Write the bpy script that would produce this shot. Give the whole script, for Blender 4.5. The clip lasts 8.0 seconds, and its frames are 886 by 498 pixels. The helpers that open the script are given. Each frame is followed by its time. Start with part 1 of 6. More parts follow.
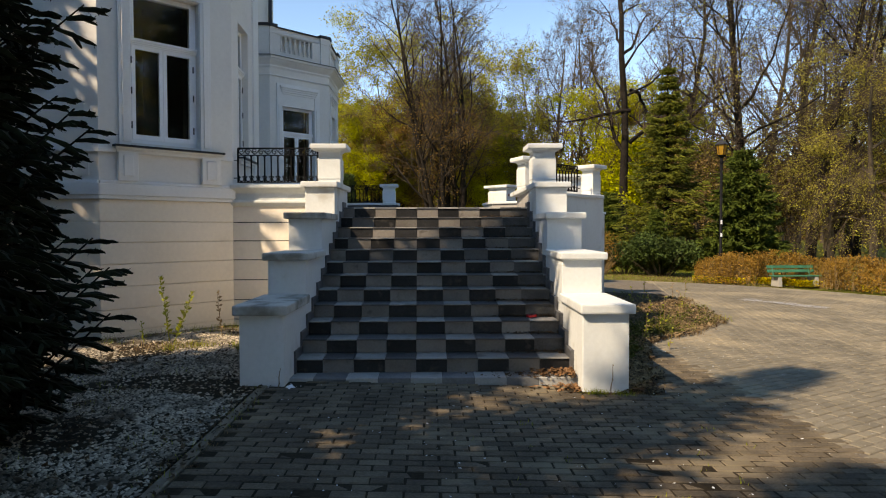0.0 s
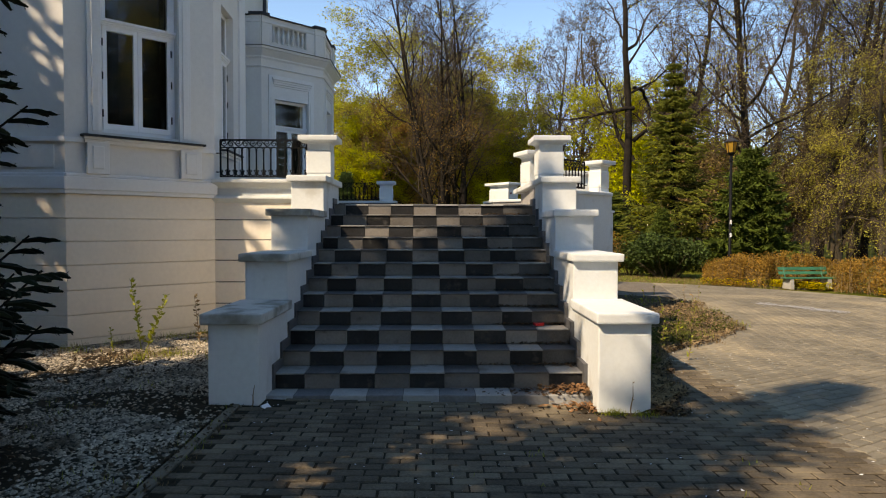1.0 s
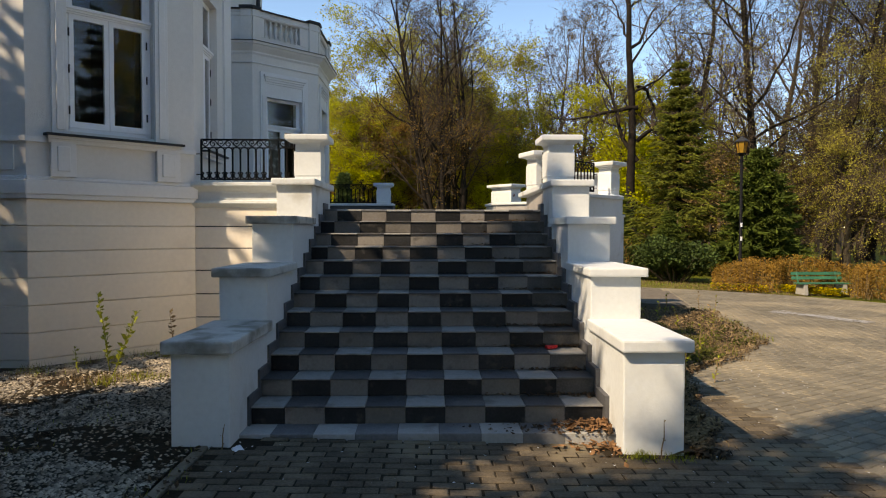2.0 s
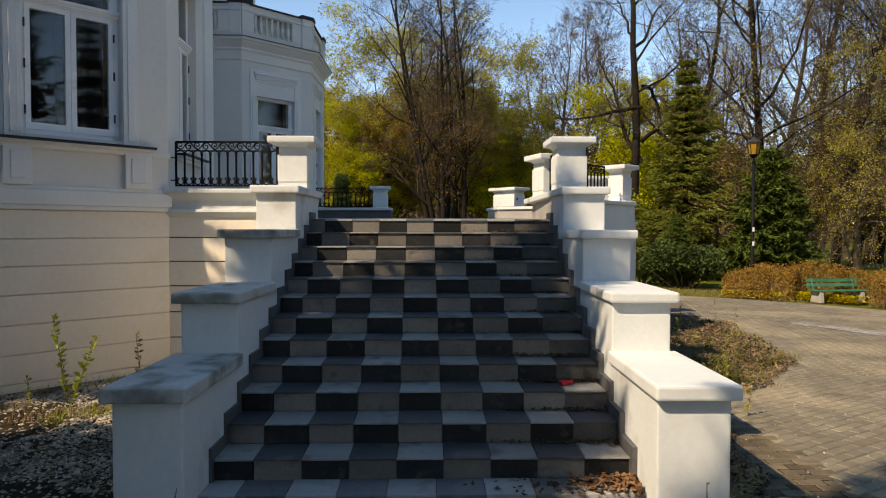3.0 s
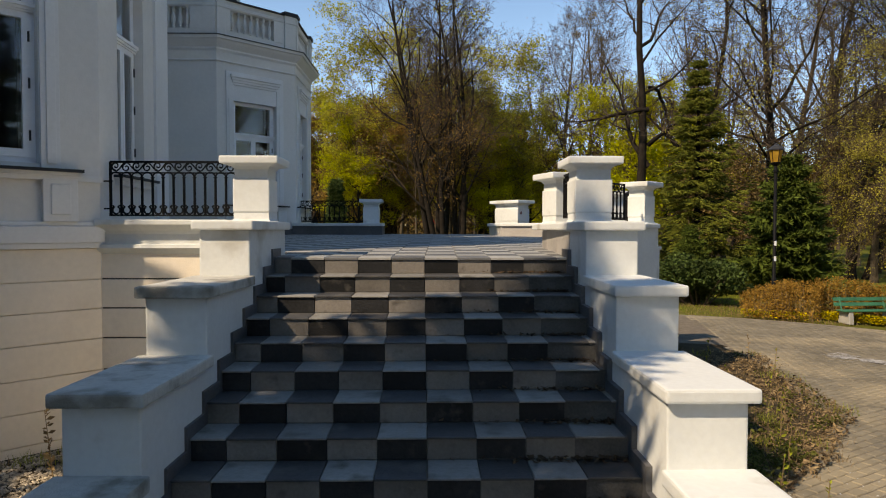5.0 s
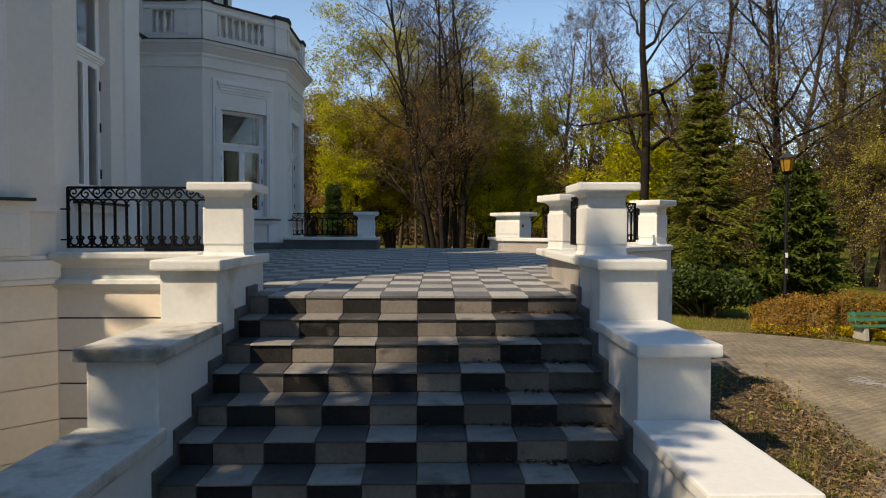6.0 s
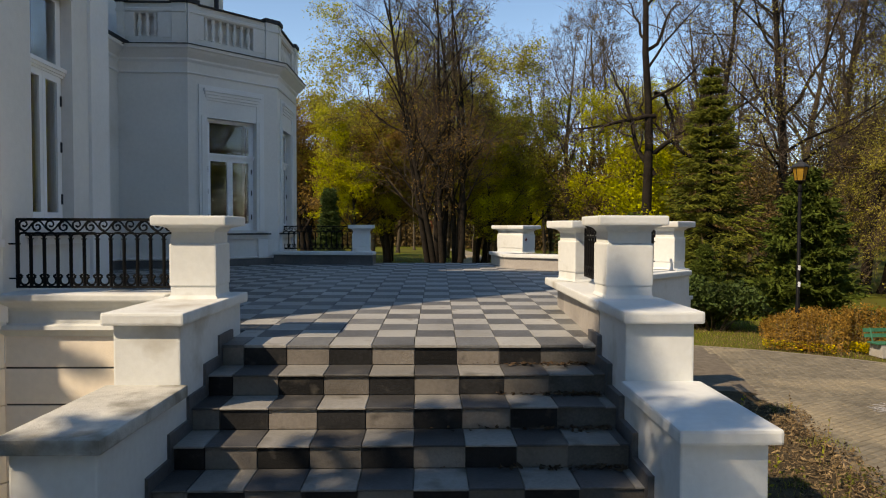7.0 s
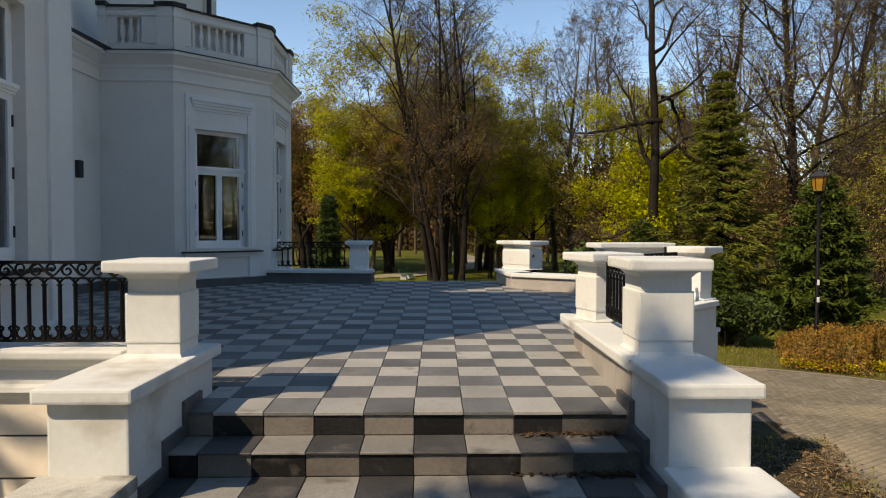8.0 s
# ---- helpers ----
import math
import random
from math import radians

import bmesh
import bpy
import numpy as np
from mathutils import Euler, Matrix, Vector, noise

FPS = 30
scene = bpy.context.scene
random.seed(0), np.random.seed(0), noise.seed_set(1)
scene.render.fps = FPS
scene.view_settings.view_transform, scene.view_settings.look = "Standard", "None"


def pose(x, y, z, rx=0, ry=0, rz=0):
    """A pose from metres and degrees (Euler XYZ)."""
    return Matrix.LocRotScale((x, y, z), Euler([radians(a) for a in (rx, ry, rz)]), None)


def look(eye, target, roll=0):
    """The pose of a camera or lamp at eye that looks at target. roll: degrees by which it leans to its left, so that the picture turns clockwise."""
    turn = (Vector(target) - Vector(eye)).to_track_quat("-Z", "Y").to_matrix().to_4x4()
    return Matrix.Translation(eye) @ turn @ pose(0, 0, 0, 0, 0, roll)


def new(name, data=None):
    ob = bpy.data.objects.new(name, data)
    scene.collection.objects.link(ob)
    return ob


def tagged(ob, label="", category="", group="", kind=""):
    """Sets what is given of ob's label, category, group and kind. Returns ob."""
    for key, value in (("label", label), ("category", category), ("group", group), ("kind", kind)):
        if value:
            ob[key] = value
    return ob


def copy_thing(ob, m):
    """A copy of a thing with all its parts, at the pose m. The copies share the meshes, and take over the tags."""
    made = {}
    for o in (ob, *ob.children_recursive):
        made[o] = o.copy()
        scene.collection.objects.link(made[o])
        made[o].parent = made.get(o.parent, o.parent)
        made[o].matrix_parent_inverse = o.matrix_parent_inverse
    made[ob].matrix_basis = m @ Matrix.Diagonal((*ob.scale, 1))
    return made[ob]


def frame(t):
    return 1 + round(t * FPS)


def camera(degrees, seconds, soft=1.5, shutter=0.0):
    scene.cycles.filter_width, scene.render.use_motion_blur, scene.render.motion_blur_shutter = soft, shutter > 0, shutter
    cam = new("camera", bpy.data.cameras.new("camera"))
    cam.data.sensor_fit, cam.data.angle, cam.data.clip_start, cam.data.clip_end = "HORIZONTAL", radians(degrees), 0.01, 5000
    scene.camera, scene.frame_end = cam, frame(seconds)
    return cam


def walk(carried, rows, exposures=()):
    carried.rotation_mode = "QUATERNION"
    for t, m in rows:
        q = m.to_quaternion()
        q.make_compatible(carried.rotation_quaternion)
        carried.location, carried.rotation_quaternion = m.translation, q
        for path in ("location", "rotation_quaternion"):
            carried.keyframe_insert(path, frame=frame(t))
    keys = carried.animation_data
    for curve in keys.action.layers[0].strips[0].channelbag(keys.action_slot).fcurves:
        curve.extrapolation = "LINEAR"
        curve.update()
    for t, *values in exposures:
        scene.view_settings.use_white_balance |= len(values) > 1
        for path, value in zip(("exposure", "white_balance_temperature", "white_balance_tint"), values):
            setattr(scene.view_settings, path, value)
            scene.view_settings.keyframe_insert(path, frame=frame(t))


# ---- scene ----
cam = camera(66.9, 8.0, 1.1)
# seconds, x, y, z, pitch, roll, yaw
PATH = [
    (0, 0.188, -6.435, 1.416, -1.74, 0.08, -1.09),
    (0.5, 0.200, -6.092, 1.401, -1.75, 0.00, -1.03),
    (1, 0.224, -5.711, 1.401, -1.76, -0.10, -1.08),
    (1.5, 0.225, -5.351, 1.435, -1.75, -0.09, -1.11),
    (3, 0.263, -4.204, 1.621, -1.76, -0.11, -1.07),
    (3.5, 0.279, -3.832, 1.693, -1.79, -0.07, -1.09),
    (4, 0.295, -3.478, 1.771, -1.80, -0.08, -1.06),
    (4.5, 0.316, -3.142, 1.868, -1.78, -0.09, -1.09),
    (6, 0.403, -2.167, 2.265, -1.76, -0.11, -1.07),
    (6.5, 0.404, -1.830, 2.414, -1.78, -0.13, -1.16),
    (7, 0.398, -1.489, 2.550, -1.82, -0.18, -1.21),
    (7.5, 0.401, -1.121, 2.669, -1.75, -0.14, -1.14),
    (8, 0.395, -0.768, 2.818, -1.70, -0.13, -1.09),
]
walk(cam, [(t, pose(x, y, z, 90 + pitch, roll, yaw)) for t, x, y, z, pitch, roll, yaw in PATH],
     [(0, 1.50, 11400, 23), (4, 1.24, 11400, 23), (8, 1.10, 11400, 23)])


# ---- light ----
SUN_TO = Vector((-0.788 * math.cos(radians(44)), -0.616 * math.cos(radians(44)), math.sin(radians(44))))
world = bpy.data.worlds.new("sky")
scene.world = world
world.use_nodes = True
wn, wl = world.node_tree.nodes, world.node_tree.links
sky = wn.new("ShaderNodeTexSky")
sky.sky_type, sky.sun_disc = "NISHITA", False
sky.sun_elevation, sky.sun_rotation = radians(44), math.atan2(SUN_TO.x, SUN_TO.y)
sky.altitude, sky.air_density, sky.dust_density, sky.ozone_density = 2000, 0.8, 0.0, 1.2
deep = wn.new("ShaderNodeHueSaturation")
deep.inputs["Hue"].default_value, deep.inputs["Saturation"].default_value = 0.496, 1.24
wl.new(sky.outputs[0], deep.inputs["Color"])
wl.new(deep.outputs[0], wn["Background"].inputs[0])
wn["Background"].inputs[1].default_value = 0.15
sun_data = bpy.data.lights.new("sun", "SUN")
sun_data.energy, sun_data.angle, sun_data.color = 2.3, radians(0.53), (0.92, 1.0, 0.98)
sun = new("sun", sun_data)
sun.matrix_world = look(SUN_TO * 60, (0, 0, 0))


# ---- materials ----
def material(name, col, rough=0.8, var=0.15, scale=3.0, fine=40.0, bump=0.3, bump_scale=60.0, col2=None, metal=0.0,
             rand=0.0, island=0.0, dist=0.01, stain=None, stain_scale=0.7, stain_at=0.62, trans=0.0, spec=0.5):
    m = bpy.data.materials.new(name)
    m.use_nodes = True
    nt = m.node_tree
    n, l = nt.nodes, nt.links
    bsdf = n["Principled BSDF"]
    bsdf.inputs["Roughness"].default_value, bsdf.inputs["Metallic"].default_value = rough, metal
    bsdf.inputs["Specular IOR Level"].default_value = 0.12 if bump == 0 else spec
    geo = n.new("ShaderNodeNewGeometry")
    big = n.new("ShaderNodeTexNoise")
    big.inputs["Scale"].default_value, big.inputs["Detail"].default_value = scale, 5
    small = n.new("ShaderNodeTexNoise")
    small.inputs["Scale"].default_value, small.inputs["Detail"].default_value = fine, 3
    for t in (big, small):
        l.new(geo.outputs["Position"], t.inputs["Vector"])

    def math_node(op, a, b):
        k = n.new("ShaderNodeMath")
        k.operation = op
        for i, v in enumerate((a, b)):
            if isinstance(v, (int, float)):
                k.inputs[i].default_value = v
            else:
                l.new(v, k.inputs[i])
        return k.outputs[0]
    f = math_node("ADD", math_node("MULTIPLY", big.outputs[0], 0.6), math_node("MULTIPLY", small.outputs[0], 0.4))
    ramp = n.new("ShaderNodeMapRange")
    ramp.inputs[1].default_value, ramp.inputs[2].default_value = 0.32, 0.68
    l.new(f, ramp.inputs[0])
    mix = n.new("ShaderNodeMix")
    mix.data_type = "RGBA"
    c2 = col2 or tuple(c * (1 - 2 * var) for c in col)
    c1 = tuple(min(1, c * (1 + var)) for c in col) if col2 is None else col
    mix.inputs[6].default_value, mix.inputs[7].default_value = (*c2, 1), (*c1, 1)
    l.new(ramp.outputs[0], mix.inputs[0])
    out = mix.outputs[2]
    if rand or island:
        hsv = n.new("ShaderNodeHueSaturation")
        src = n.new("ShaderNodeObjectInfo").outputs["Random"] if rand else geo.outputs["Random Per Island"]
        k = rand or island
        l.new(math_node("ADD", math_node("MULTIPLY", src, 2 * k), 1 - k), hsv.inputs["Value"])
        l.new(out, hsv.inputs["Color"])
        out = hsv.outputs[0]
    if stain:
        st = n.new("ShaderNodeTexNoise")
        st.inputs["Scale"].default_value, st.inputs["Detail"].default_value = stain_scale, 8
        l.new(geo.outputs["Position"], st.inputs["Vector"])
        mr = n.new("ShaderNodeMapRange")
        mr.inputs[1].default_value, mr.inputs[2].default_value = stain_at, stain_at + 0.16
        l.new(st.outputs[0], mr.inputs[0])
        m2 = n.new("ShaderNodeMix")
        m2.data_type = "RGBA"
        m2.inputs[7].default_value = (*stain, 1)
        l.new(out, m2.inputs[6])
        l.new(mr.outputs[0], m2.inputs[0])
        out = m2.outputs[2]
    l.new(out, bsdf.inputs["Base Color"])
    if bump:
        b = n.new("ShaderNodeTexNoise")
        b.inputs["Scale"].default_value, b.inputs["Detail"].default_value = bump_scale, 4
        l.new(geo.outputs["Position"], b.inputs["Vector"])
        bp = n.new("ShaderNodeBump")
        bp.inputs["Strength"].default_value, bp.inputs["Distance"].default_value = bump, dist
        l.new(b.outputs[0], bp.inputs["Height"])
        l.new(bp.outputs[0], bsdf.inputs["Normal"])
    if trans:
        tr = n.new("ShaderNodeBsdfTranslucent")
        l.new(out, tr.inputs[0])
        ms = n.new("ShaderNodeMixShader")
        ms.inputs[0].default_value = trans
        l.new(bsdf.outputs[0], ms.inputs[1])
        l.new(tr.outputs[0], ms.inputs[2])
        l.new(ms.outputs[0], n["Material Output"].inputs[0])
    return m


def glass_material(name):
    m = bpy.data.materials.new(name)
    m.use_nodes = True
    n, l = m.node_tree.nodes, m.node_tree.links
    b = n["Principled BSDF"]
    b.inputs["Base Color"].default_value = (0.9, 0.95, 0.95, 1)
    b.inputs["Roughness"].default_value = 0.02
    b.inputs["Transmission Weight"].default_value = 1.0
    b.inputs["IOR"].default_value = 1.5
    return m


PLASTER = material("white_plaster", (0.635, 0.655, 0.65), 0.85, 0.05, 1.3, 25, 0.12, 60, stain=(0.42, 0.40, 0.36), stain_scale=2.2, stain_at=0.60)
WALL = material("house_plaster", (0.70, 0.68, 0.655), 0.88, 0.04, 0.8, 18, 0.2, 70, stain=(0.56, 0.55, 0.52), stain_scale=0.9, stain_at=0.62)
BASE = material("cream_plaster", (0.84, 0.74, 0.63), 0.88, 0.05, 0.9, 20, 0.25, 80, stain=(0.60, 0.50, 0.42), stain_scale=0.8, stain_at=0.60)
TRIM = material("white_trim", (0.72, 0.72, 0.72), 0.6, 0.04, 2.0, 30, 0.1, 60)
WINDOW_WHITE = material("window_paint", (0.80, 0.82, 0.84), 0.45, 0.03, 3, 40, 0.08, 80)
PLASTER_WORN = material("weathered_grey_plaster", (0.52, 0.51, 0.475), 0.9, 0.12, 2.0, 25, 0.5, 90, stain=(0.22, 0.21, 0.18), stain_scale=3.4, stain_at=0.50)
SHEET = material("dark_sheet_metal", (0.030, 0.032, 0.036), 0.6, 0.2, 4, 30, 0.1, 40, spec=0.25)
IRON = material("black_iron", (0.006, 0.006, 0.0068), 0.6, 0.3, 8, 60, 0.3, 120, spec=0.12)
PLINTH = material("grey_plinth_tile", (0.10, 0.10, 0.105), 0.6, 0.2, 3, 40, 0.2, 60)
PLINTH_LIGHT = material("pale_facing_tile", (0.36, 0.33, 0.31), 0.6, 0.12, 3, 40, 0.2, 60, rand=0.12)
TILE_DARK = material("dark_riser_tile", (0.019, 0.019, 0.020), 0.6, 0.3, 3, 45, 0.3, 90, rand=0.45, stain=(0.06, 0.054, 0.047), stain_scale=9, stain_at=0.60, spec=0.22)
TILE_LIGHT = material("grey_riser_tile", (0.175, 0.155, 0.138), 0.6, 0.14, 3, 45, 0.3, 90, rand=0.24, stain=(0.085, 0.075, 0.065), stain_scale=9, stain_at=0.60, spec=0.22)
FLOOR_DARK = material("dark_floor_tile", (0.125, 0.127, 0.13), 0.55, 0.18, 2.5, 40, 0.3, 90, rand=0.22, spec=0.3, stain=(0.18, 0.178, 0.172), stain_scale=3, stain_at=0.6)
FLOOR_LIGHT = material("pale_floor_tile", (0.325, 0.32, 0.305), 0.55, 0.10, 2.5, 40, 0.3, 90, rand=0.14, stain=(0.19, 0.178, 0.163), stain_scale=6, stain_at=0.60, spec=0.3)
# terrace tile colours, grimed and darkened for the shade on the flight
TREAD_DARK = material("shaded_grimy_dark_tread_tile", (0.062, 0.061, 0.062), 0.55, 0.2, 2.5, 40, 0.3, 90, rand=0.25, spec=0.3, stain=(0.11, 0.10, 0.09), stain_scale=4, stain_at=0.58)
TREAD_LIGHT = material("shaded_grimy_pale_tread_tile", (0.235, 0.225, 0.21), 0.55, 0.14, 2.5, 40, 0.3, 90, rand=0.2, stain=(0.10, 0.092, 0.08), stain_scale=5, stain_at=0.55, spec=0.3)
JOINT_SAND = material("joint_sand", (0.155, 0.125, 0.095), 0.95, 0.25, 6, 60, 0.4, 80)
GROUT = material("grey_grout", (0.085, 0.08, 0.075), 0.9, 0.25, 6, 60, 0.3, 80)
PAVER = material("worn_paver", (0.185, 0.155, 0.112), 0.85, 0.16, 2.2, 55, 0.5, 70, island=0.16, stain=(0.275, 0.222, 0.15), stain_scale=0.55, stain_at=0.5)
# paver colour lowered for the tree shade in front of the stairs
NEAR_PAVER = material("shaded_mossy_paver", (0.128, 0.098, 0.067), 0.85, 0.3, 2.2, 55, 0.7, 70, island=0.4, stain=(0.19, 0.15, 0.10), stain_scale=1.1, stain_at=0.54, spec=0.25)
PAVING = material("dusty_paving", (0.29, 0.235, 0.165), 0.9, 0.16, 0.8, 14, 0.5, 22, stain=(0.20, 0.165, 0.135), stain_scale=0.35, stain_at=0.55)
SOIL = material("dark_soil", (0.034, 0.025, 0.016), 0.95, 0.3, 3, 30, 0.8, 30, spec=0.1)
DRY_SOIL = material("dry_brown_soil", (0.075, 0.055, 0.034), 0.95, 0.3, 3, 30, 0.8, 30, spec=0.1)
LAWN = material("spring_lawn", (0.10, 0.125, 0.012), 0.9, 0.3, 0.25, 9, 0.8, 18, col2=(0.085, 0.07, 0.02), spec=0.08)
PEBBLE = material("grey_pebble", (0.40, 0.335, 0.26), 0.8, 0.3, 1.2, 90, 0.2, 150, island=0.7, stain=(0.09, 0.066, 0.043), stain_scale=2.4, stain_at=0.5)
KERB = material("concrete_kerb", (0.20, 0.16, 0.115), 0.9, 0.25, 4, 40, 0.5, 60, stain=(0.06, 0.05, 0.032), stain_scale=3.0, stain_at=0.56)
BARK = material("grey_brown_bark", (0.095, 0.073, 0.052), 0.95, 0.3, 3, 25, 0.8, 30, dist=0.03, spec=0.1)
BARK_DARK = material("dark_bark", (0.024, 0.0185, 0.0145), 0.95, 0.3, 3, 25, 0.8, 30, dist=0.03, spec=0.08)
TWIG_PALE = material("pale_brown_twigs", (0.17, 0.115, 0.068), 0.9, 0.25, 1.0, 10, 0)
TWIG = material("brown_twigs", (0.085, 0.06, 0.042), 0.9, 0.25, 1.0, 10, 0)
NEEDLE = material("spruce_needles", (0.15, 0.16, 0.025), 0.7, 0.35, 2.0, 12, 0, island=0.4, trans=0.15)
# near-black green holds the shade that lies on the near spruces
NEEDLE_SHADED = material("shaded_spruce_needles", (0.012, 0.018, 0.009), 0.75, 0.3, 2.0, 12, 0, island=0.4, trans=0.05)
PINE = material("pine_needles", (0.075, 0.105, 0.018), 0.7, 0.3, 2.0, 12, 0, island=0.4, trans=0.15)
LEAF_YELLOW = material("young_maple_leaves", (0.43, 0.42, 0.016), 0.6, 0.2, 0.4, 6, 0, island=0.35, trans=0.45)
LEAF_GREEN = material("fresh_green_leaves", (0.42, 0.38, 0.045), 0.6, 0.2, 0.4, 6, 0, island=0.35, trans=0.6)
GRASS_BLADE = material("young_grass_blades", (0.30, 0.36, 0.035), 0.6, 0.2, 0.4, 6, 0, island=0.35, trans=0.45)
BUDS = material("brown_buds", (0.23, 0.145, 0.055), 0.8, 0.25, 0.5, 6, 0, island=0.35, trans=0.25)
HEDGE_LEAF = material("rusty_hedge_leaves", (0.31, 0.165, 0.035), 0.7, 0.3, 1.2, 15, 0, island=0.4, trans=0.3)
FLOWER = material("yellow_flowers", (0.62, 0.46, 0.02), 0.6, 0.15, 3, 20, 0, island=0.25, trans=0.3)
SHRUB_LEAF = material("shrub_leaves", (0.060, 0.095, 0.026), 0.5, 0.3, 2, 20, 0, island=0.4, trans=0.2)
WEED = material("weed_leaves", (0.27, 0.29, 0.035), 0.6, 0.25, 4, 30, 0, island=0.3, trans=0.35)
MOSS = material("dark_ground_plants", (0.10, 0.105, 0.025), 0.7, 0.3, 4, 30, 0, island=0.4, trans=0.25)
DRY = material("dry_stalks", (0.24, 0.16, 0.085), 0.9, 0.3, 5, 40, 0, island=0.35)
FAR_BROWN = material("far_brown_twigs", (0.17, 0.11, 0.045), 0.9, 0.3, 0.1, 2, 0, island=0.5, trans=0.15)
FAR_OLIVE = material("far_olive_leaves", (0.24, 0.21, 0.035), 0.9, 0.3, 0.1, 2, 0, island=0.45, trans=0.25)
RUST_BUDS = material("rusty_spring_buds", (0.33, 0.19, 0.05), 0.8, 0.3, 0.4, 6, 0, island=0.4, trans=0.4)
OLIVE = material("olive_spring_twigs", (0.38, 0.33, 0.06), 0.8, 0.25, 0.3, 5, 0, island=0.35, trans=0.3)
DRY_LEAF = material("dry_leaves", (0.075, 0.046, 0.028), 0.85, 0.3, 8, 60, 0, island=0.5)
RUST_LEAF = material("rusty_fallen_leaves", (0.21, 0.105, 0.052), 0.85, 0.3, 8, 60, 0, island=0.5)
BENCH_GREEN = material("green_bench_paint", (0.018, 0.15, 0.085), 0.5, 0.2, 5, 40, 0.2, 60)
CONCRETE = material("grey_concrete", (0.36, 0.34, 0.31), 0.9, 0.12, 5, 40, 0.4, 60)
AMBER = material("amber_lamp_pane", (0.62, 0.34, 0.06), 0.3, 0.1, 8, 40, 0, trans=0.5)
# near-black colours stand for the lack of light behind the windows
INSIDE = material("painted_dim_room", (0.025, 0.023, 0.02), 0.9, 0.2, 2, 10, 0)
CURTAIN = material("painted_dim_curtain", (0.035, 0.03, 0.022), 0.9, 0.25, 3, 20, 0)
CHALK = material("chalk_white", (0.46, 0.44, 0.43), 0.95, 0.1, 8, 40, 0)
RED = material("red_card", (0.55, 0.03, 0.03), 0.5, 0.1, 10, 60, 0)
MARK = material("dark_red_paint", (0.16, 0.035, 0.03), 0.6, 0.3, 20, 80, 0)
PAPER = material("white_paper", (0.7, 0.72, 0.74), 0.7, 0.05, 10, 60, 0)
GLASS = glass_material("window_glass")


# ---- mesh tools ----
class Shape:
    """Collects plain vertices and faces of one mesh."""

    def __init__(self):
        self.v, self.f = [], []

    def box(self, x0, y0, z0, x1, y1, z1):
        i = len(self.v)
        self.v += [(x, y, z) for z in (z0, z1) for x, y in ((x0, y0), (x1, y0), (x1, y1), (x0, y1))]
        self.f += [tuple(i + k for k in q) for q in ((0, 3, 2, 1), (4, 5, 6, 7), (0, 1, 5, 4), (1, 2, 6, 5), (2, 3, 7, 6), (3, 0, 4, 7))]
        return self

    def cbox(self, x0, y0, z0, x1, y1, z1, c):
        """A box whose top edges are chamfered by c."""
        i = len(self.v)
        self.v += [(x0, y0, z0), (x1, y0, z0), (x1, y1, z0), (x0, y1, z0),
                   (x0, y0, z1 - c), (x1, y0, z1 - c), (x1, y1, z1 - c), (x0, y1, z1 - c),
                   (x0 + c, y0 + c, z1), (x1 - c, y0 + c, z1), (x1 - c, y1 - c, z1), (x0 + c, y1 - c, z1)]
        for a in (0, 4):
            self.f += [(i + a + k, i + a + (k + 1) % 4, i + a + 4 + (k + 1) % 4, i + a + 4 + k) for k in range(4)]
        self.f += [(i + 8, i + 9, i + 10, i + 11), (i + 3, i + 2, i + 1, i)]
        return self

    def prism(self, poly, z0, z1):
        i, n = len(self.v), len(poly)
        self.v += [(x, y, z0) for x, y in poly] + [(x, y, z1) for x, y in poly]
        self.f += [tuple(range(i + n - 1, i - 1, -1)), tuple(range(i + n, i + 2 * n))]
        self.f += [(i + k, i + (k + 1) % n, i + n + (k + 1) % n, i + n + k) for k in range(n)]
        return self

    def loft(self, rings, closed=True, cap=True):
        """Joins rings of equal length, each a list of points."""
        i, n = len(self.v), len(rings[0])
        for r in rings:
            self.v += [tuple(p) for p in r]
        for a in range(len(rings) - 1):
            for k in range(n if closed else n - 1):
                b = (k + 1) % n
                self.f.append((i + a * n + k, i + a * n + b, i + (a + 1) * n + b, i + (a + 1) * n + k))
        if cap and closed:
            self.f.append(tuple(range(i + n - 1, i - 1, -1)))
            self.f.append(tuple(range(i + (len(rings) - 1) * n, i + len(rings) * n)))
        return self

    def tube(self, pts, radii, sides=5, cap=True):
        rings = []
        prev = None
        for k, p in enumerate(pts):
            p = Vector(p)
            a, b = Vector(pts[max(k - 1, 0)]), Vector(pts[min(k + 1, len(pts) - 1)])
            d = (b - a).normalized() if (b - a).length > 1e-9 else Vector((0, 0, 1))
            if prev is None:
                u = d.cross(Vector((0.31, 0.77, 0.55))).normalized()
            else:
                u = (prev - d * prev.dot(d)).normalized()
            prev = u
            w = d.cross(u)
            r = radii[k] if isinstance(radii, (list, tuple)) else radii
            rings.append([p + (u * math.cos(2 * math.pi * j / sides) + w * math.sin(2 * math.pi * j / sides)) * r for j in range(sides)])
        return self.loft(rings, True, cap)

    def quad(self, c, u, w):
        i = len(self.v)
        self.v += [tuple(c - u - w), tuple(c + u - w), tuple(c + u + w), tuple(c - u + w)]
        self.f.append((i, i + 1, i + 2, i + 3))

    def leaf(self, c, u, w):
        """A pointed leaf, folded a little along its middle."""
        i = len(self.v)
        up = u.cross(w).normalized() * w.length * 0.35
        self.v += [tuple(c - u), tuple(c + w + up), tuple(c + u), tuple(c - w + up)]
        self.f += [(i, i + 1, i + 2), (i, i + 2, i + 3)]

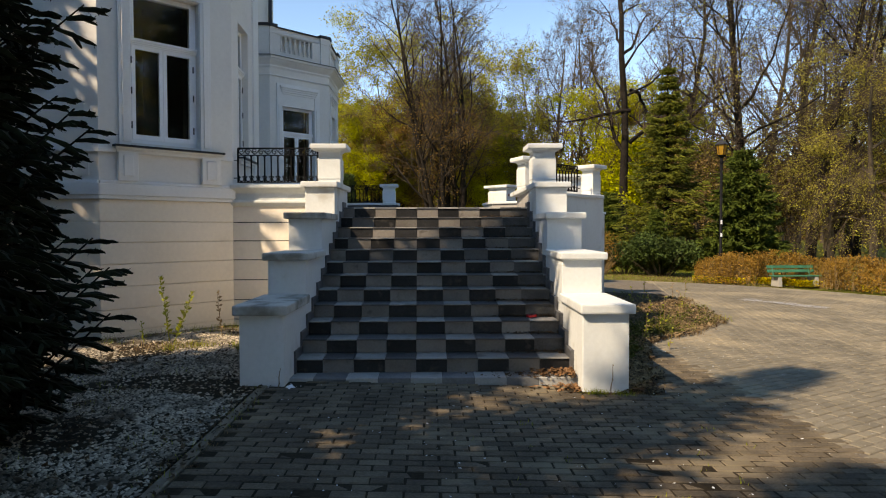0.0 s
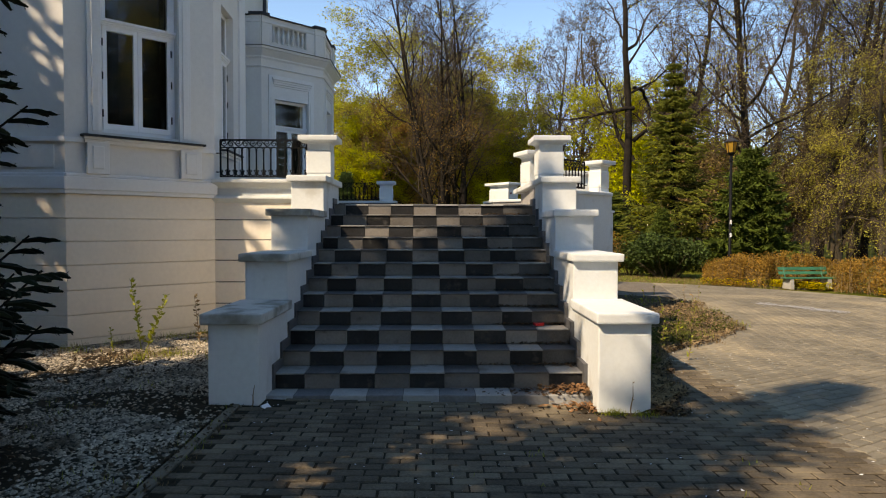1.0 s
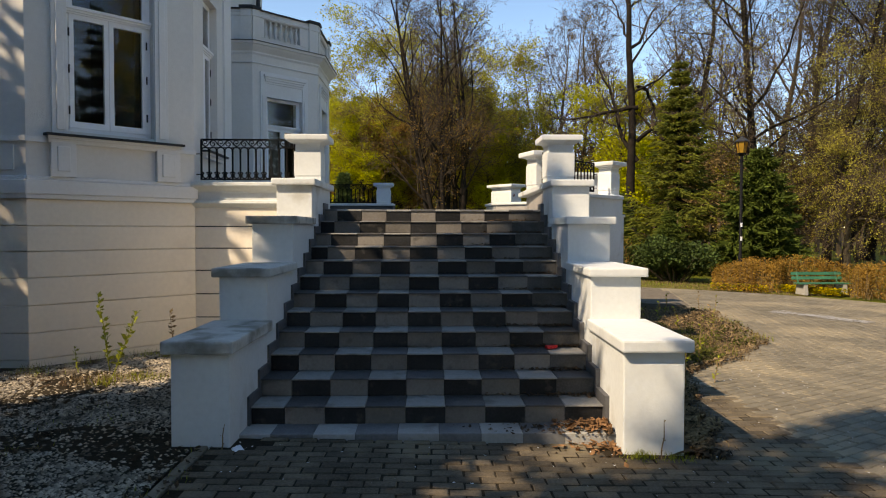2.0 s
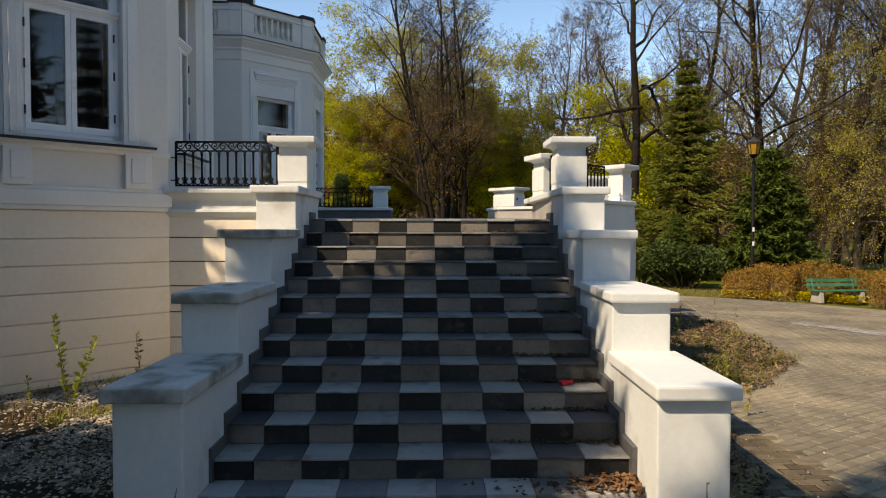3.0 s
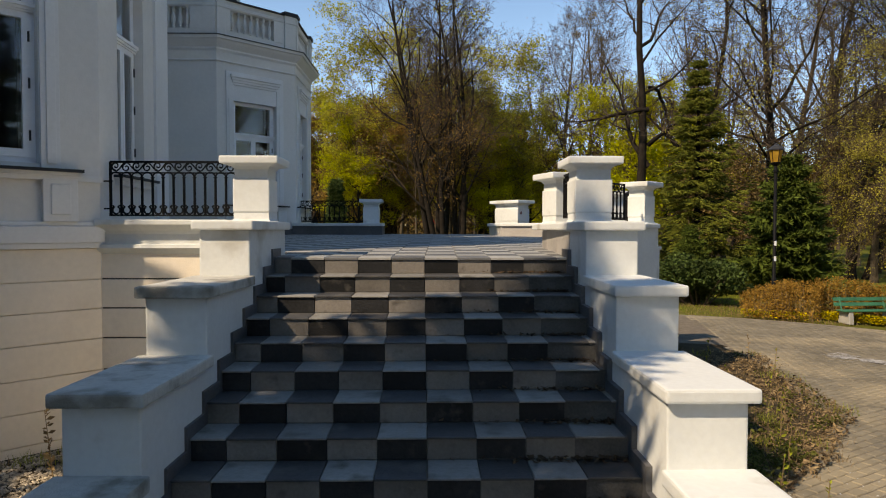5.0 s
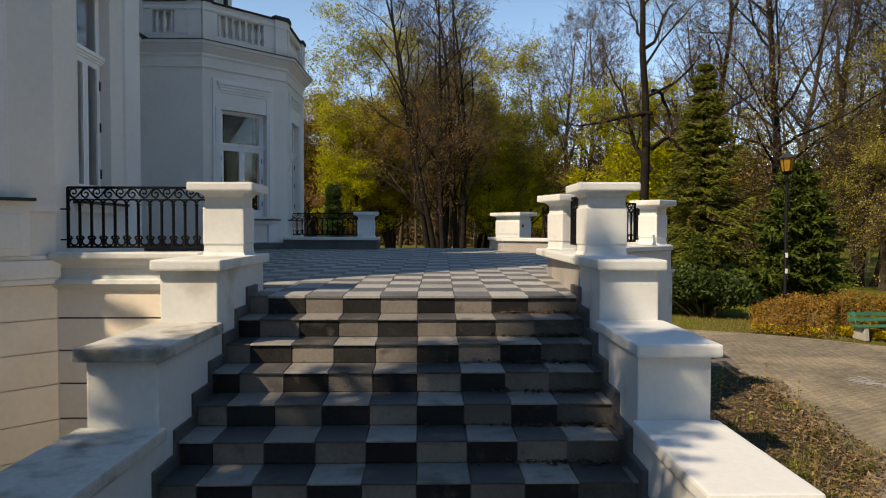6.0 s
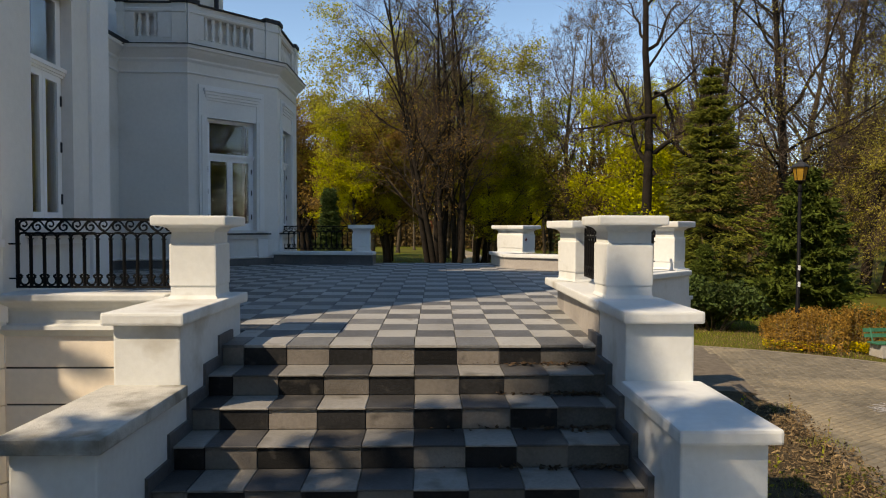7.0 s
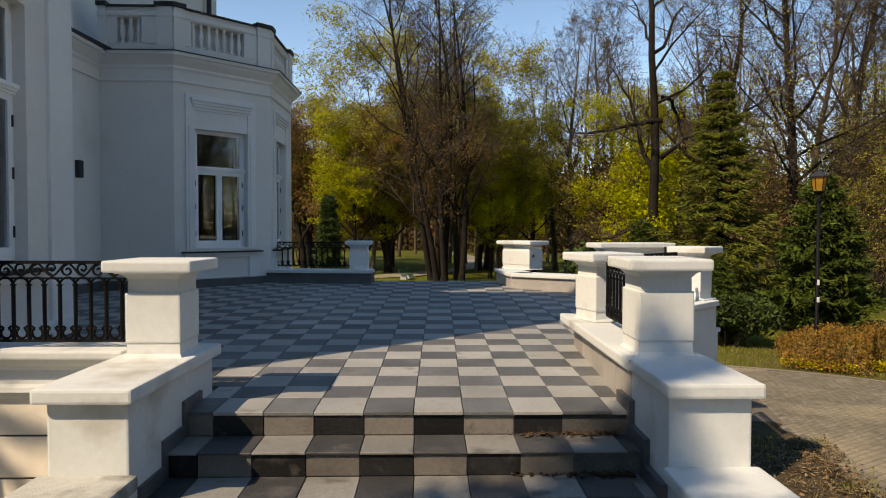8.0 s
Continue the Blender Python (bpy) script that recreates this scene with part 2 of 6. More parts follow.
    def mesh(self, name, mat, smooth=False):
        me = bpy.data.meshes.new(name)
        me.from_pydata(self.v, [], self.f)
        me.materials.append(mat)
        if smooth:
            me.polygons.foreach_set("use_smooth", [True] * len(me.polygons))
        me.update()
        return me


def soften(me, width, segments=2, angle=40):
    """Rounds the sharp edges of a mesh."""
    bm = bmesh.new()
    bm.from_mesh(me)
    bmesh.ops.remove_doubles(bm, verts=bm.verts, dist=1e-5)
    bmesh.ops.recalc_face_normals(bm, faces=bm.faces)
    edges = [e for e in bm.edges if len(e.link_faces) == 2 and e.calc_face_angle(0) > radians(angle)]
    bmesh.ops.bevel(bm, geom=edges, offset=width, segments=segments, profile=0.6, affect="EDGES", clamp_overlap=True)
    bm.to_mesh(me)
    bm.free()
    return me


def thing(name, label, category, group="", at=None, kind=""):
    ob = new(name)
    ob.empty_display_size = 0.2
    if at is not None:
        ob.matrix_basis = at
    return tagged(ob, label, category, group, kind)


def part(name, shape, mat, parent=None, label="", smooth=False, round_edges=0.0):
    """Links a shape as one mesh object under a thing or a part."""
    me = shape.mesh(name, mat, smooth)
    if round_edges:
        soften(me, round_edges)
    ob = new(name, me)
    ob.parent = parent
    if label:
        ob["label"] = label
    return ob


def structure(name, shape, mat, label="", category="", round_edges=0.0, smooth=False):
    ob = part(name, shape, mat, None, "", smooth, round_edges)
    return tagged(ob, label, category, kind="structure")


rng = random.Random(7)


# ---- plan ----
TREAD, RISE, SLAB = 0.2934, 0.1410, 0.03
NOSE = 11 * TREAD                     # front edge of the terrace floor
FLOOR = 12 * RISE + SLAB
SLOPE = 0.0162                        # the terrace falls towards the stairs
LEFT, RIGHT = -1.115, 1.57            # inner faces of the cheek walls where the stairs begin
SKEW = 0.0151                         # the flight runs slightly aslant


def floor_z(y):
    return FLOOR + SLOPE * (y - NOSE)


def aslant(shape):
    """Shears a shape along the slanting line of the flight."""
    shape.v = [(x + SKEW * y, y, z) for x, y, z in shape.v]
    return shape


def ground_z(x, y):
    return max(-0.40, min(0.012, -0.03 - 0.026 * x))


# ---- ground ----
def ground_sheet(name, xs, ys, mat, lift, label, category, rough=0.0):
    s = Shape()
    for y in ys:
        for x in xs:
            s.v.append((x, y, ground_z(x, y) + lift + rough * noise.noise((x * 0.7, y * 0.7, 3.1))))
    n = len(xs)
    s.f = [(j * n + i, j * n + i + 1, (j + 1) * n + i + 1, (j + 1) * n + i) for j in range(len(ys) - 1) for i in range(n - 1)]
    return structure(name, s, mat, label, category, smooth=True)


XS = [-900, -300, -120, -60, -30] + [-15 + i for i in range(46)] + [40, 60, 120, 300, 900]
YS = [-900, -300, -100, -40, -20] + [-12 + i for i in range(40)] + [34, 45, 60, 90, 150, 300, 1500]
ground_sheet("ground", XS, YS, LAWN, -0.03, "spring lawn with bare brown patches under the trees", "lawn", 0.03)

# ---- paved forecourt ----
PLAZA = (5.0, 6.0, 8.3)
rim = [(PLAZA[0] + PLAZA[2] * math.cos(radians(a)), PLAZA[1] + PLAZA[2] * math.sin(radians(a))) for a in range(10, 121, 5)]
outline = [(-1.25, -14), (30, -14), (16, -2), (13.8, 4)] + rim + [(-0.5, 16.5), (-0.5, 3.0), (-1.25, 3.0)]
s = Shape()
s.v = [(x, y, -0.03 - 0.026 * x) for x, y in outline]
s.f = [tuple(range(len(outline)))]
structure("road", s, PAVING, "dusty brown concrete block paving of the forecourt", "paving")

s = Shape()
s.box(-9, -14, -0.08, -1.36, 2.14, 0.012).box(-4.1, 2.1, -0.08, -1.4, 3.4, 0.010)
structure("gravel_bed", s, SOIL, "dark soil bed under loose gravel along the house", "flower bed")
def bed_edge(y):
    """Outer edge of the soil strip: an uneven line along the stair wall and the terrace."""
    return 2.12 + 0.3 * min(y + 0.45, 2.5) + 0.85 * min(max(y - 2.05, 0.0), 2.6) + 0.2 * max(0.0, y - 4.65) + 0.18 * noise.noise((y * 1.7, 0.3, 0)) + 0.07 * noise.noise((y * 7, 2.3, 0))


s = Shape()
ys = [-0.45 + 0.1 * k for k in range(100)]
for y in ys:
    for f in (0.0, 0.25, 0.5, 0.75, 0.93, 1.0):
        x = 1.9 + (bed_edge(y) - 1.9) * f
        s.v.append((x, y, -0.03 - 0.026 * x + (0.03 * math.sin(math.pi * min(f, 0.93)) + 0.02 * noise.noise((x * 5, y * 5, 1)) + 0.016 if f < 1 else -0.02)))
s.f = [(6 * j + i, 6 * j + i + 1, 6 * j + i + 7, 6 * j + i + 6) for j in range(99) for i in range(5)]
structure("soil_strip", s, DRY_SOIL, "brown soil strip with straw and weeds beside the stair wall", "flower bed")
s = Shape()
y = -7.0
while y < -0.5:
    s.cbox(-1.345, y, -0.1, -1.268, y + 0.985, 0.018, 0.010)
    y += 1.0
tagged(part("kerb", s, KERB), "low weathered concrete edging beside the gravel bed", "kerb", kind="structure")

# dark sand in the joints of the block paving
s = Shape()
s.prism([(-1.25, -6.0), (3.0, -6.0), (3.0, -0.2), (-1.25, -0.2)], -0.05, 0.0).prism([(3.0, -5.5), (11.0, -5.5), (12.8, 4.0)] + [(PLAZA[0] + 8.15 * math.cos(radians(a)), PLAZA[1] + 8.15 * math.sin(radians(a))) for a in range(0, 96, 5)] + [(4.6, 8.5), (4.9, 4.6), (3.0, 0.9)], -0.05, 0.0)
s.v = [(x, y, (-0.027 if z == 0 else -0.06) - 0.026 * x) for x, y, z in s.v]
structure("joint_sand", s, JOINT_SAND, "dark sand in the joints of the block paving", "paving")

# ---- paths of the park ----
line = [(-9, 36.6), (-4, 37.4), (-1.6, 39.8), (0.6, 43.5), (2.6, 48), (4.2, 55), (4.6, 66), (3.5, 84)]
s = Shape()
for k, (x, y) in enumerate(line):
    for side in (-1, 1):
        w = 0.9 + 0.2 * noise.noise((x, y, side))
        s.v.append((x + (side * w if k > 1 else 0), y + (-side * w if k <= 3 else 0), ground_z(x, y) + 0.012))
s.f = [(2 * k, 2 * k + 2, 2 * k + 3, 2 * k + 1) for k in range(len(line) - 1)]
structure("park_path", s, PAVING, "trodden tan earth path through the park", "path")

# ---- terrace body and floor ----
TERRACE = [(-2.70, 3.47), (-1.2, 3.47), (-1.2, NOSE + 0.03), (1.68, NOSE + 0.03), (1.80, 5.35), (3.22, 6.70), (3.50, 8.55), (2.72, 9.82),
           (1.75, 10.4), (1.62, 11.55), (-0.62, 11.45), (-2.48, 11.6), (-2.48, 11.375), (-3.725, 10.13), (-4.9, 10.13), (-4.9, 5.25), (-2.70, 5.25)]
s = Shape()
n = len(TERRACE)
s.v = [(x, yy, -0.45) for x, yy in TERRACE] + [(x, yy, floor_z(yy) - 0.02) for x, yy in TERRACE]
s.f = [tuple(range(n, 2 * n))] + [(k, (k + 1) % n, n + (k + 1) % n, n + k) for k in range(n)]
terrace = structure("terrace", s, GROUT, "raised terrace with a chequered floor of pale and dark tiles", "terrace")


def inside(poly, x, yy):
    hit = False
    for (x0, y0), (x1, y1) in zip(poly, poly[1:] + poly[:1]):
        if (y0 > yy) != (y1 > yy) and x < (x1 - x0) * (yy - y0) / (y1 - y0) + x0:
            hit = not hit
    return hit


# ---- stairs ----
stairs = thing("stairs", "twelve-step outdoor staircase chequered with black and grey tiles", "stairs")
def step_profile(front, top, back, low):
    """Side outline of the flight as (y, z) points."""
    pts = [(back, low), (front, low)]
    for i in range(12):
        pts += [(front + i * TREAD, SLAB + RISE * (i + 1) + top), (front + (i + 1) * TREAD, SLAB + RISE * (i + 1) + top)]
    pts[-1] = (back, pts[-1][1])
    return pts


def side_slab(name, outline, x0, x1, mat, label=""):
    n = len(outline)
    sh = Shape()
    sh.v = [(x0, y, z) for y, z in outline] + [(x1, y, z) for y, z in outline]
    sh.f = [tuple(range(n)), tuple(range(2 * n - 1, n - 1, -1))] + [(k, n + k, n + (k + 1) % n, (k + 1) % n) for k in range(n)]
    return part(name, aslant(sh), mat, stairs, label)


side_slab("core", step_profile(0.022, -0.016, NOSE + 0.4, -0.1), LEFT - 0.03, RIGHT + 0.03, GROUT)
part("base_slab", Shape().box(LEFT - 0.095, -0.232, -0.1, RIGHT + 0.155, 0.1, SLAB - 0.005), GROUT, stairs)
for k in range(-4, 6):
    x0, x1 = max(0.3 * k, LEFT - 0.1), min(0.3 * (k + 1), RIGHT + 0.16)
    slab_tile = Shape().cbox(x0 + 0.002, -0.24, -0.06, x1 - 0.002, 0.1, SLAB, 0.005)
    part("foot_tile", slab_tile, FLOOR_DARK if k % 2 else FLOOR_LIGHT, stairs)


def chamfered_tile(name, w, d, t, mat, c=0.004):
    """A tile lying flat, its upper left front corner at the origin."""
    return Shape().cbox(0, 0, -t, w, d, 0, c).mesh(name, mat)


tile_meshes = {}


def tile_object(kind, w, d, t, mat, x, yy, z, parent, upright=False, tilt=0.0):
    key = (kind, round(w, 3), mat.name)
    if key not in tile_meshes:
        if upright:
            sh = Shape()
            sh.v = [(0.002, 0.003, 0), (w - 0.002, 0.003, 0), (w - 0.002, 0.003, d), (0.002, 0.003, d), (0.004, 0, 0.003), (w - 0.004, 0, 0.003), (w - 0.004, 0, d - 0.003), (0.004, 0, d - 0.003),
                    (0.002, t, 0), (w - 0.002, t, 0), (w - 0.002, t, d), (0.002, t, d)]
            sh.f = [(4, 5, 6, 7)] + [(k, (k + 1) % 4, 4 + (k + 1) % 4, 4 + k) for k in range(4)] + [(8 + k, 8 + (k + 1) % 4, (k + 1) % 4, k) for k in range(4)]
            tile_meshes[key] = sh.mesh("tile", mat)
        else:
            tile_meshes[key] = chamfered_tile("tile", w - 0.004, d - 0.004, t, mat)
    ob = new("tile", tile_meshes[key])
    ob.parent = parent
    ob.matrix_basis = pose(x, yy, z, math.degrees(math.atan(tilt)))
    return ob


def stair_tiles():
    for i in range(1, 13):
        shift = -0.0151 * (i - 12) * TREAD
        yf = (i - 1) * TREAD
        for k in range(-5, 7):
            x0, x1 = max(0.3 * k + shift, LEFT + 0.016 + SKEW * yf), min(0.3 * (k + 1) + shift, RIGHT - 0.032 + SKEW * yf)
            if x1 - x0 < 0.03:
                continue
            light = (k + i) % 2 == 0
            jog = rng.uniform(-0.0015, 0.0015)
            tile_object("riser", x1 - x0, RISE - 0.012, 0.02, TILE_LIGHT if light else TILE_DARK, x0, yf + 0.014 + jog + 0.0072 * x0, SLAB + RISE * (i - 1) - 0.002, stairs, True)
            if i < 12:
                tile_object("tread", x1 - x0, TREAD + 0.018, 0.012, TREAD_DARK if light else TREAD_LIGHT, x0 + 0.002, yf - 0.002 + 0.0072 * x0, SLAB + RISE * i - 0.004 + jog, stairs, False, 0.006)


for x0, x1 in ((LEFT - 0.003, LEFT + 0.018), (RIGHT - 0.034, RIGHT + 0.003)):
    side_slab("skirting", step_profile(-0.045, 0.075, NOSE + 0.25, 0.0), x0, x1, PLINTH, "stepped dark grey tile skirting")

# ---- cheek walls with their caps ----
TOPS = (0.735, 1.165, 1.610, 2.045)


def cheek_wall(label, x0, x1, cap0, cap1, fronts, ends, foot):
    wall = thing("cheek_wall", label, "wall", "walls flanking the stairs")
    for k in range(4):
        y1 = fronts[k + 1] + 0.02 if k < 3 else ends
        part("block", aslant(Shape().box(x0, fronts[k], foot, x1, y1, TOPS[k] - 0.074)), PLASTER, wall, round_edges=0.012)
        front = fronts[k] - 0.06
        back = fronts[k + 1] + 0.01 if k < 3 else ends + 0.06
        t = 0.088 if k == 0 else 0.076
        cap = aslant(Shape().box(cap0, front, TOPS[k] - t, cap1, back, TOPS[k]))
        part("cap", cap, PLASTER_WORN if x0 < 0 and k < 3 else PLASTER, wall, "grey weathered cap" if x0 < 0 and k < 3 else "", round_edges=0.016)
    return wall


cheek_wall("stepped white plastered wall with weathered caps beside the house", -1.512, LEFT, -1.560, LEFT + 0.042, (-0.45, 0.56, 1.53, 2.51), 3.72, -0.05)
cheek_wall("stepped white plastered wall with weathered caps on the open side", RIGHT, 1.997, RIGHT - 0.026, 2.042, (-0.42, 0.61, 1.64, 2.59), 3.3, -0.15)


def pier(label, at, shaft, cap, z0, z1, depth=None, cap_depth=None, group="terrace piers"):
    """A square post: splayed foot, shaft, narrower neck and an overhanging cap. Foot at z0, cap top at z1."""
    p = thing("pier", label, "pier", group, at)
    d = depth or shaft
    cd = cap_depth or cap
    h = z1 - z0
    rect = lambda w, dd, z: [(-w / 2, -dd / 2, z), (w / 2, -dd / 2, z), (w / 2, dd / 2, z), (-w / 2, dd / 2, z)]
    foot = Shape().loft([rect(shaft + 0.02, d + 0.02, z0), rect(shaft - 0.012, d - 0.012, z0 + 0.022), rect(shaft - 0.018, d - 0.018, z0 + 0.09)])
    part("foot", foot, PLASTER, p)
    part("shaft", Shape().loft([rect(shaft, d, z0 + 0.085), rect(shaft, d, z0 + h * 0.665)]), PLASTER, p, round_edges=0.012)
    neck = Shape().loft([rect(shaft - 0.03, d - 0.03, z0 + h * 0.66), rect(shaft - 0.03, d - 0.03, z1 - 0.115), rect(shaft + 0.02, d + 0.02, z1 - 0.085), rect(cap - 0.05, cd - 0.05, z1 - 0.068)])
    part("neck", neck, PLASTER, p)
    part("cap", Shape().loft([rect(cap, cd, z1 - 0.07), rect(cap, cd, z1)]), PLASTER, p, round_edges=0.014)
    return p


pier("white plastered pier with a spreading cap beside the railing", pose(-1.262, 3.42, 0), 0.33, 0.52, 2.045, 2.628)
pier("broad white plastered pier with a spreading cap on the stair wall", pose(1.845, 3.48, 0), 0.345, 0.50, 2.045, 2.640, 0.36, 0.55)
pier("white plastered pier at the terrace corner", pose(1.875, 4.97, 0, 0, 0, 18), 0.33, 0.50, 2.045, 2.620)
pier("white plastered pier turned to the corner of the balustrade", pose(3.31, 6.56, 0, 0, 0, 42), 0.27, 0.44, 2.06, 2.634)
pier("wide white plastered pier on the parapet", pose(3.25, 8.75, 0, 0, 0, 12), 0.95, 1.15, 2.08, 2.63, 0.3, 0.48)
far_pier = pier("wide white plastered pier beside the far steps", pose(2.16, 12.05, 0, 0, 0, -52), 0.72, 0.90, 2.06, 2.60, 0.36, 0.52)
mark = [(0.356, -0.08 + 0.035 * q * math.cos(radians(a)), 2.32 + 0.045 * q * math.sin(radians(a))) for a, q in zip(range(0, 360, 45), (1.0, 0.7, 1.1, 0.6, 0.9, 0.8, 1.0, 0.55))]
part("paint_mark", Shape().loft([mark, [(x + 0.008, y, z) for x, y, z in mark]]), MARK, far_pier, "small dark red paint mark")
pier("small white plastered pier at the far edge of the terrace", pose(-0.91, 11.62, 0), 0.34, 0.48, 2.09, 2.60)

# coping and facing of the right terrace edge
edge = thing("parapet", "low white parapet with a pale tile face along the terrace edge", "wall", "low terrace walls")
part("coping", Shape().loft([[(1.575, 3.2, z), (2.09, 3.2, z), (2.16, 5.30, z), (1.60, 5.42, z)] for z in (1.970, 2.041)]), PLASTER, edge, "weathered white coping", round_edges=0.014)
part("wall", Shape().loft([[(1.625, 3.25, z), (2.045, 3.25, z), (2.10, 5.25, z), (1.725, 5.35, z)] for z in (-0.15, 1.972)]), PLASTER, edge)
for k in range(5):
    y0 = NOSE + 0.02 + 0.41 * k
    xf = RIGHT + 0.042 + 0.047 * (y0 - NOSE)
    sh = Shape().loft([[(xf, y0, z), (xf + 0.03, y0, z), (xf + 0.049, y0 + 0.404, z), (xf + 0.019, y0 + 0.404, z)] for z in (floor_z(y0) - 0.01, 1.955)])
    part("tile", sh, PLINTH_LIGHT, edge)


def low_wall(label, pts, thick, z_top, face, name="parapet"):
    w = thing(name, label, "wall", "low terrace walls")
    for (x0, y0), (x1, y1) in zip(pts, pts[1:]):
        d = Vector((x1 - x0, y1 - y0))
        nrm = Vector((d.y, -d.x)).normalized() * thick
        o = nrm * 0.12
        zb = min(floor_z(y0), floor_z(y1)) - 0.03
        part("wall", Shape().prism([(x0, y0), (x0 + nrm.x, y0 + nrm.y), (x1 + nrm.x, y1 + nrm.y), (x1, y1)], zb - 2.0, z_top - 0.06), face, w)
        part("coping", Shape().prism([(x0 - o.x, y0 - o.y), (x0 + nrm.x + o.x, y0 + nrm.y + o.y), (x1 + nrm.x + o.x, y1 + nrm.y + o.y), (x1 - o.x, y1 - o.y)], z_top - 0.06, z_top), PLASTER, w, "white coping", round_edges=0.012)
    return w


low_wall("low white parapet under the slanting railing", [(3.30, 6.72), (1.80, 5.20)][::-1], 0.32, 2.05, PLASTER)
low_wall("low parapet with pale tile facing and white coping", [(3.14, 6.78), (3.40, 8.5), (2.66, 9.72), (1.74, 10.35), (1.62, 11.6)], 0.36, 2.09, PLINTH_LIGHT)
low_wall("low dark-faced parapet with white coping beside the bay", [(-0.62, 11.45), (-2.5, 11.62)], 0.0 - 0.36, 2.09, PLINTH)
ped = thing("pedestal", "stepped white plastered pedestal under the corner pier", "pedestal")
for a, z0, z1 in ((0.345, -0.4, 1.69), (0.385, 1.69, 1.735), (0.315, 1.735, 2.065)):
    sh = Shape().box(-a / 2, -a / 2, z0, a / 2, a / 2, z1)
    o = part("course", sh, PLASTER, ped, round_edges=0.01)
    o.matrix_basis = pose(3.34, 6.58, 0, 0, 0, 42)


# ---- terrace front wall beside the house ----
front = thing("terrace_wall", "cream plastered terrace wall with grooved courses and a white coping", "wall")
part("backing", Shape().box(-2.80, 3.474, -0.1, -1.505, 3.74, 1.86), BASE, front)
part("coping", Shape().box(-2.72, 3.36, 2.01, -1.50, 3.75, 2.062), PLASTER, front, "stained white coping", round_edges=0.012)
cove = Shape()
profile = [(3.37, 2.012), (3.40, 1.985), (3.44, 1.955), (3.455, 1.93), (3.455, 1.84), (3.41, 1.83), (3.405, 1.80), (3.43, 1.775), (3.458, 1.745)]
cove.loft([[(-2.72, yy, z) for yy, z in profile], [(-1.50, yy, z) for yy, z in profile]], closed=False, cap=False)
part("moulding", cove, PLASTER, front, smooth=False)
for z0, z1 in ((-0.1, 0.085), (0.092, 0.372), (0.380, 0.663), (0.671, 0.958), (0.966, 1.236), (1.244, 1.508), (1.516, 1.79)):
    part("course", Shape().box(-2.80, 3.462, z0 + 0.003, -1.50, 3.75, z1 - 0.003), BASE, front, round_edges=0.004)
part("core", Shape().box(-2.70, 3.495, -0.1, -1.5, 3.76, 2.0), BASE, front)


# ---- wrought-iron railings ----
def arc(cx, cz, r, a0, a1, n=8):
    return [(cx + r * math.cos(radians(a0 + (a1 - a0) * k / n)), 0, cz + r * math.sin(radians(a0 + (a1 - a0) * k / n))) for k in range(n + 1)]


def spiral(cx, cz, r0, r1, a0, a1, n=14):
    return [(cx + (r0 + (r1 - r0) * k / n) * math.cos(radians(a0 + (a1 - a0) * k / n)), 0, cz + (r0 + (r1 - r0) * k / n) * math.sin(radians(a0 + (a1 - a0) * k / n))) for k in range(n + 1)]


def railing(label, at, length, z0, z1, pitch, brackets=True):
    """A panel along x from the origin: bars with arches, scrolls above and leaf-like hooks at the foot."""
    r = thing("railing", label, "railing", "wrought-iron railings", at)
    zs = z1 - 0.112
    count = max(2, round(length / pitch))
    step = length / count
    part("top_rail", Shape().box(0, -0.014, z1 - 0.020, length, 0.018, z1), IRON, r)
    part("middle_rail", Shape().box(0, -0.009, zs - 0.006, length, 0.009, zs + 0.006), IRON, r)
    part("bottom_rail", Shape().box(-0.0, -0.012, z0, length, 0.012, z0 + 0.016), IRON, r)
    for k in range(count + 1):
        x = k * step
        end = k in (0, count)
        part("baluster", Shape().tube([(x, 0, z0), (x, 0, z1 - 0.01 if end else zs - step * 0.45)], 0.014 if end else 0.0125, 6), IRON, r)
        if not end:
            part("collar", Shape().tube([(x, 0, zs - step * 0.47), (x, 0, zs - step * 0.38)], 0.019, 6), IRON, r)
        if k < count:
            m = x + step / 2
            part("arch", Shape().tube(arc(m, zs - step * 0.45, step / 2, 180, 0, 10), 0.009, 4), IRON, r)
            mid, up = (zs + z1) / 2, 1 if k % 2 else -1
            part("scroll", Shape().tube(spiral(m, mid - up * 0.008, 0.040, 0.010, 90 * up, (90 + 430) * up, 16), 0.0075, 4), IRON, r)
            wave = [(x + step * q / 6, 0, mid + up * 0.040 * math.cos(math.pi * (q / 6 - 0.5))) for q in range(7)]
            part("scroll", Shape().tube(wave, 0.0075, 4), IRON, r)
            part("hook", Shape().tube(arc(m, z0 + 0.056, step * 0.35, 120, 420, 12), 0.009, 4), IRON, r)
            for side in (-1, 1):
                tip = (m + side * step * 0.35 * 0.5, 0, z0 + 0.056 + step * 0.35 * 0.866)
                part("barb", Shape().tube([tip, (tip[0] + side * step * 0.14, 0, tip[2] + 0.014), (tip[0] + side * step * 0.26, 0, tip[2] + 0.004)], [0.010, 0.008, 0.005], 4), IRON, r)
    if brackets:
        for z in (z0 + 0.07, z1 - 0.19):
            part("bracket", Shape().tube([(-0.07, 0, z), (0.02, 0, z)], 0.007, 5), IRON, r)
            part("bracket", Shape().tube([(length - 0.02, 0, z), (length + 0.09, 0, z)], 0.007, 5), IRON, r)
    return r


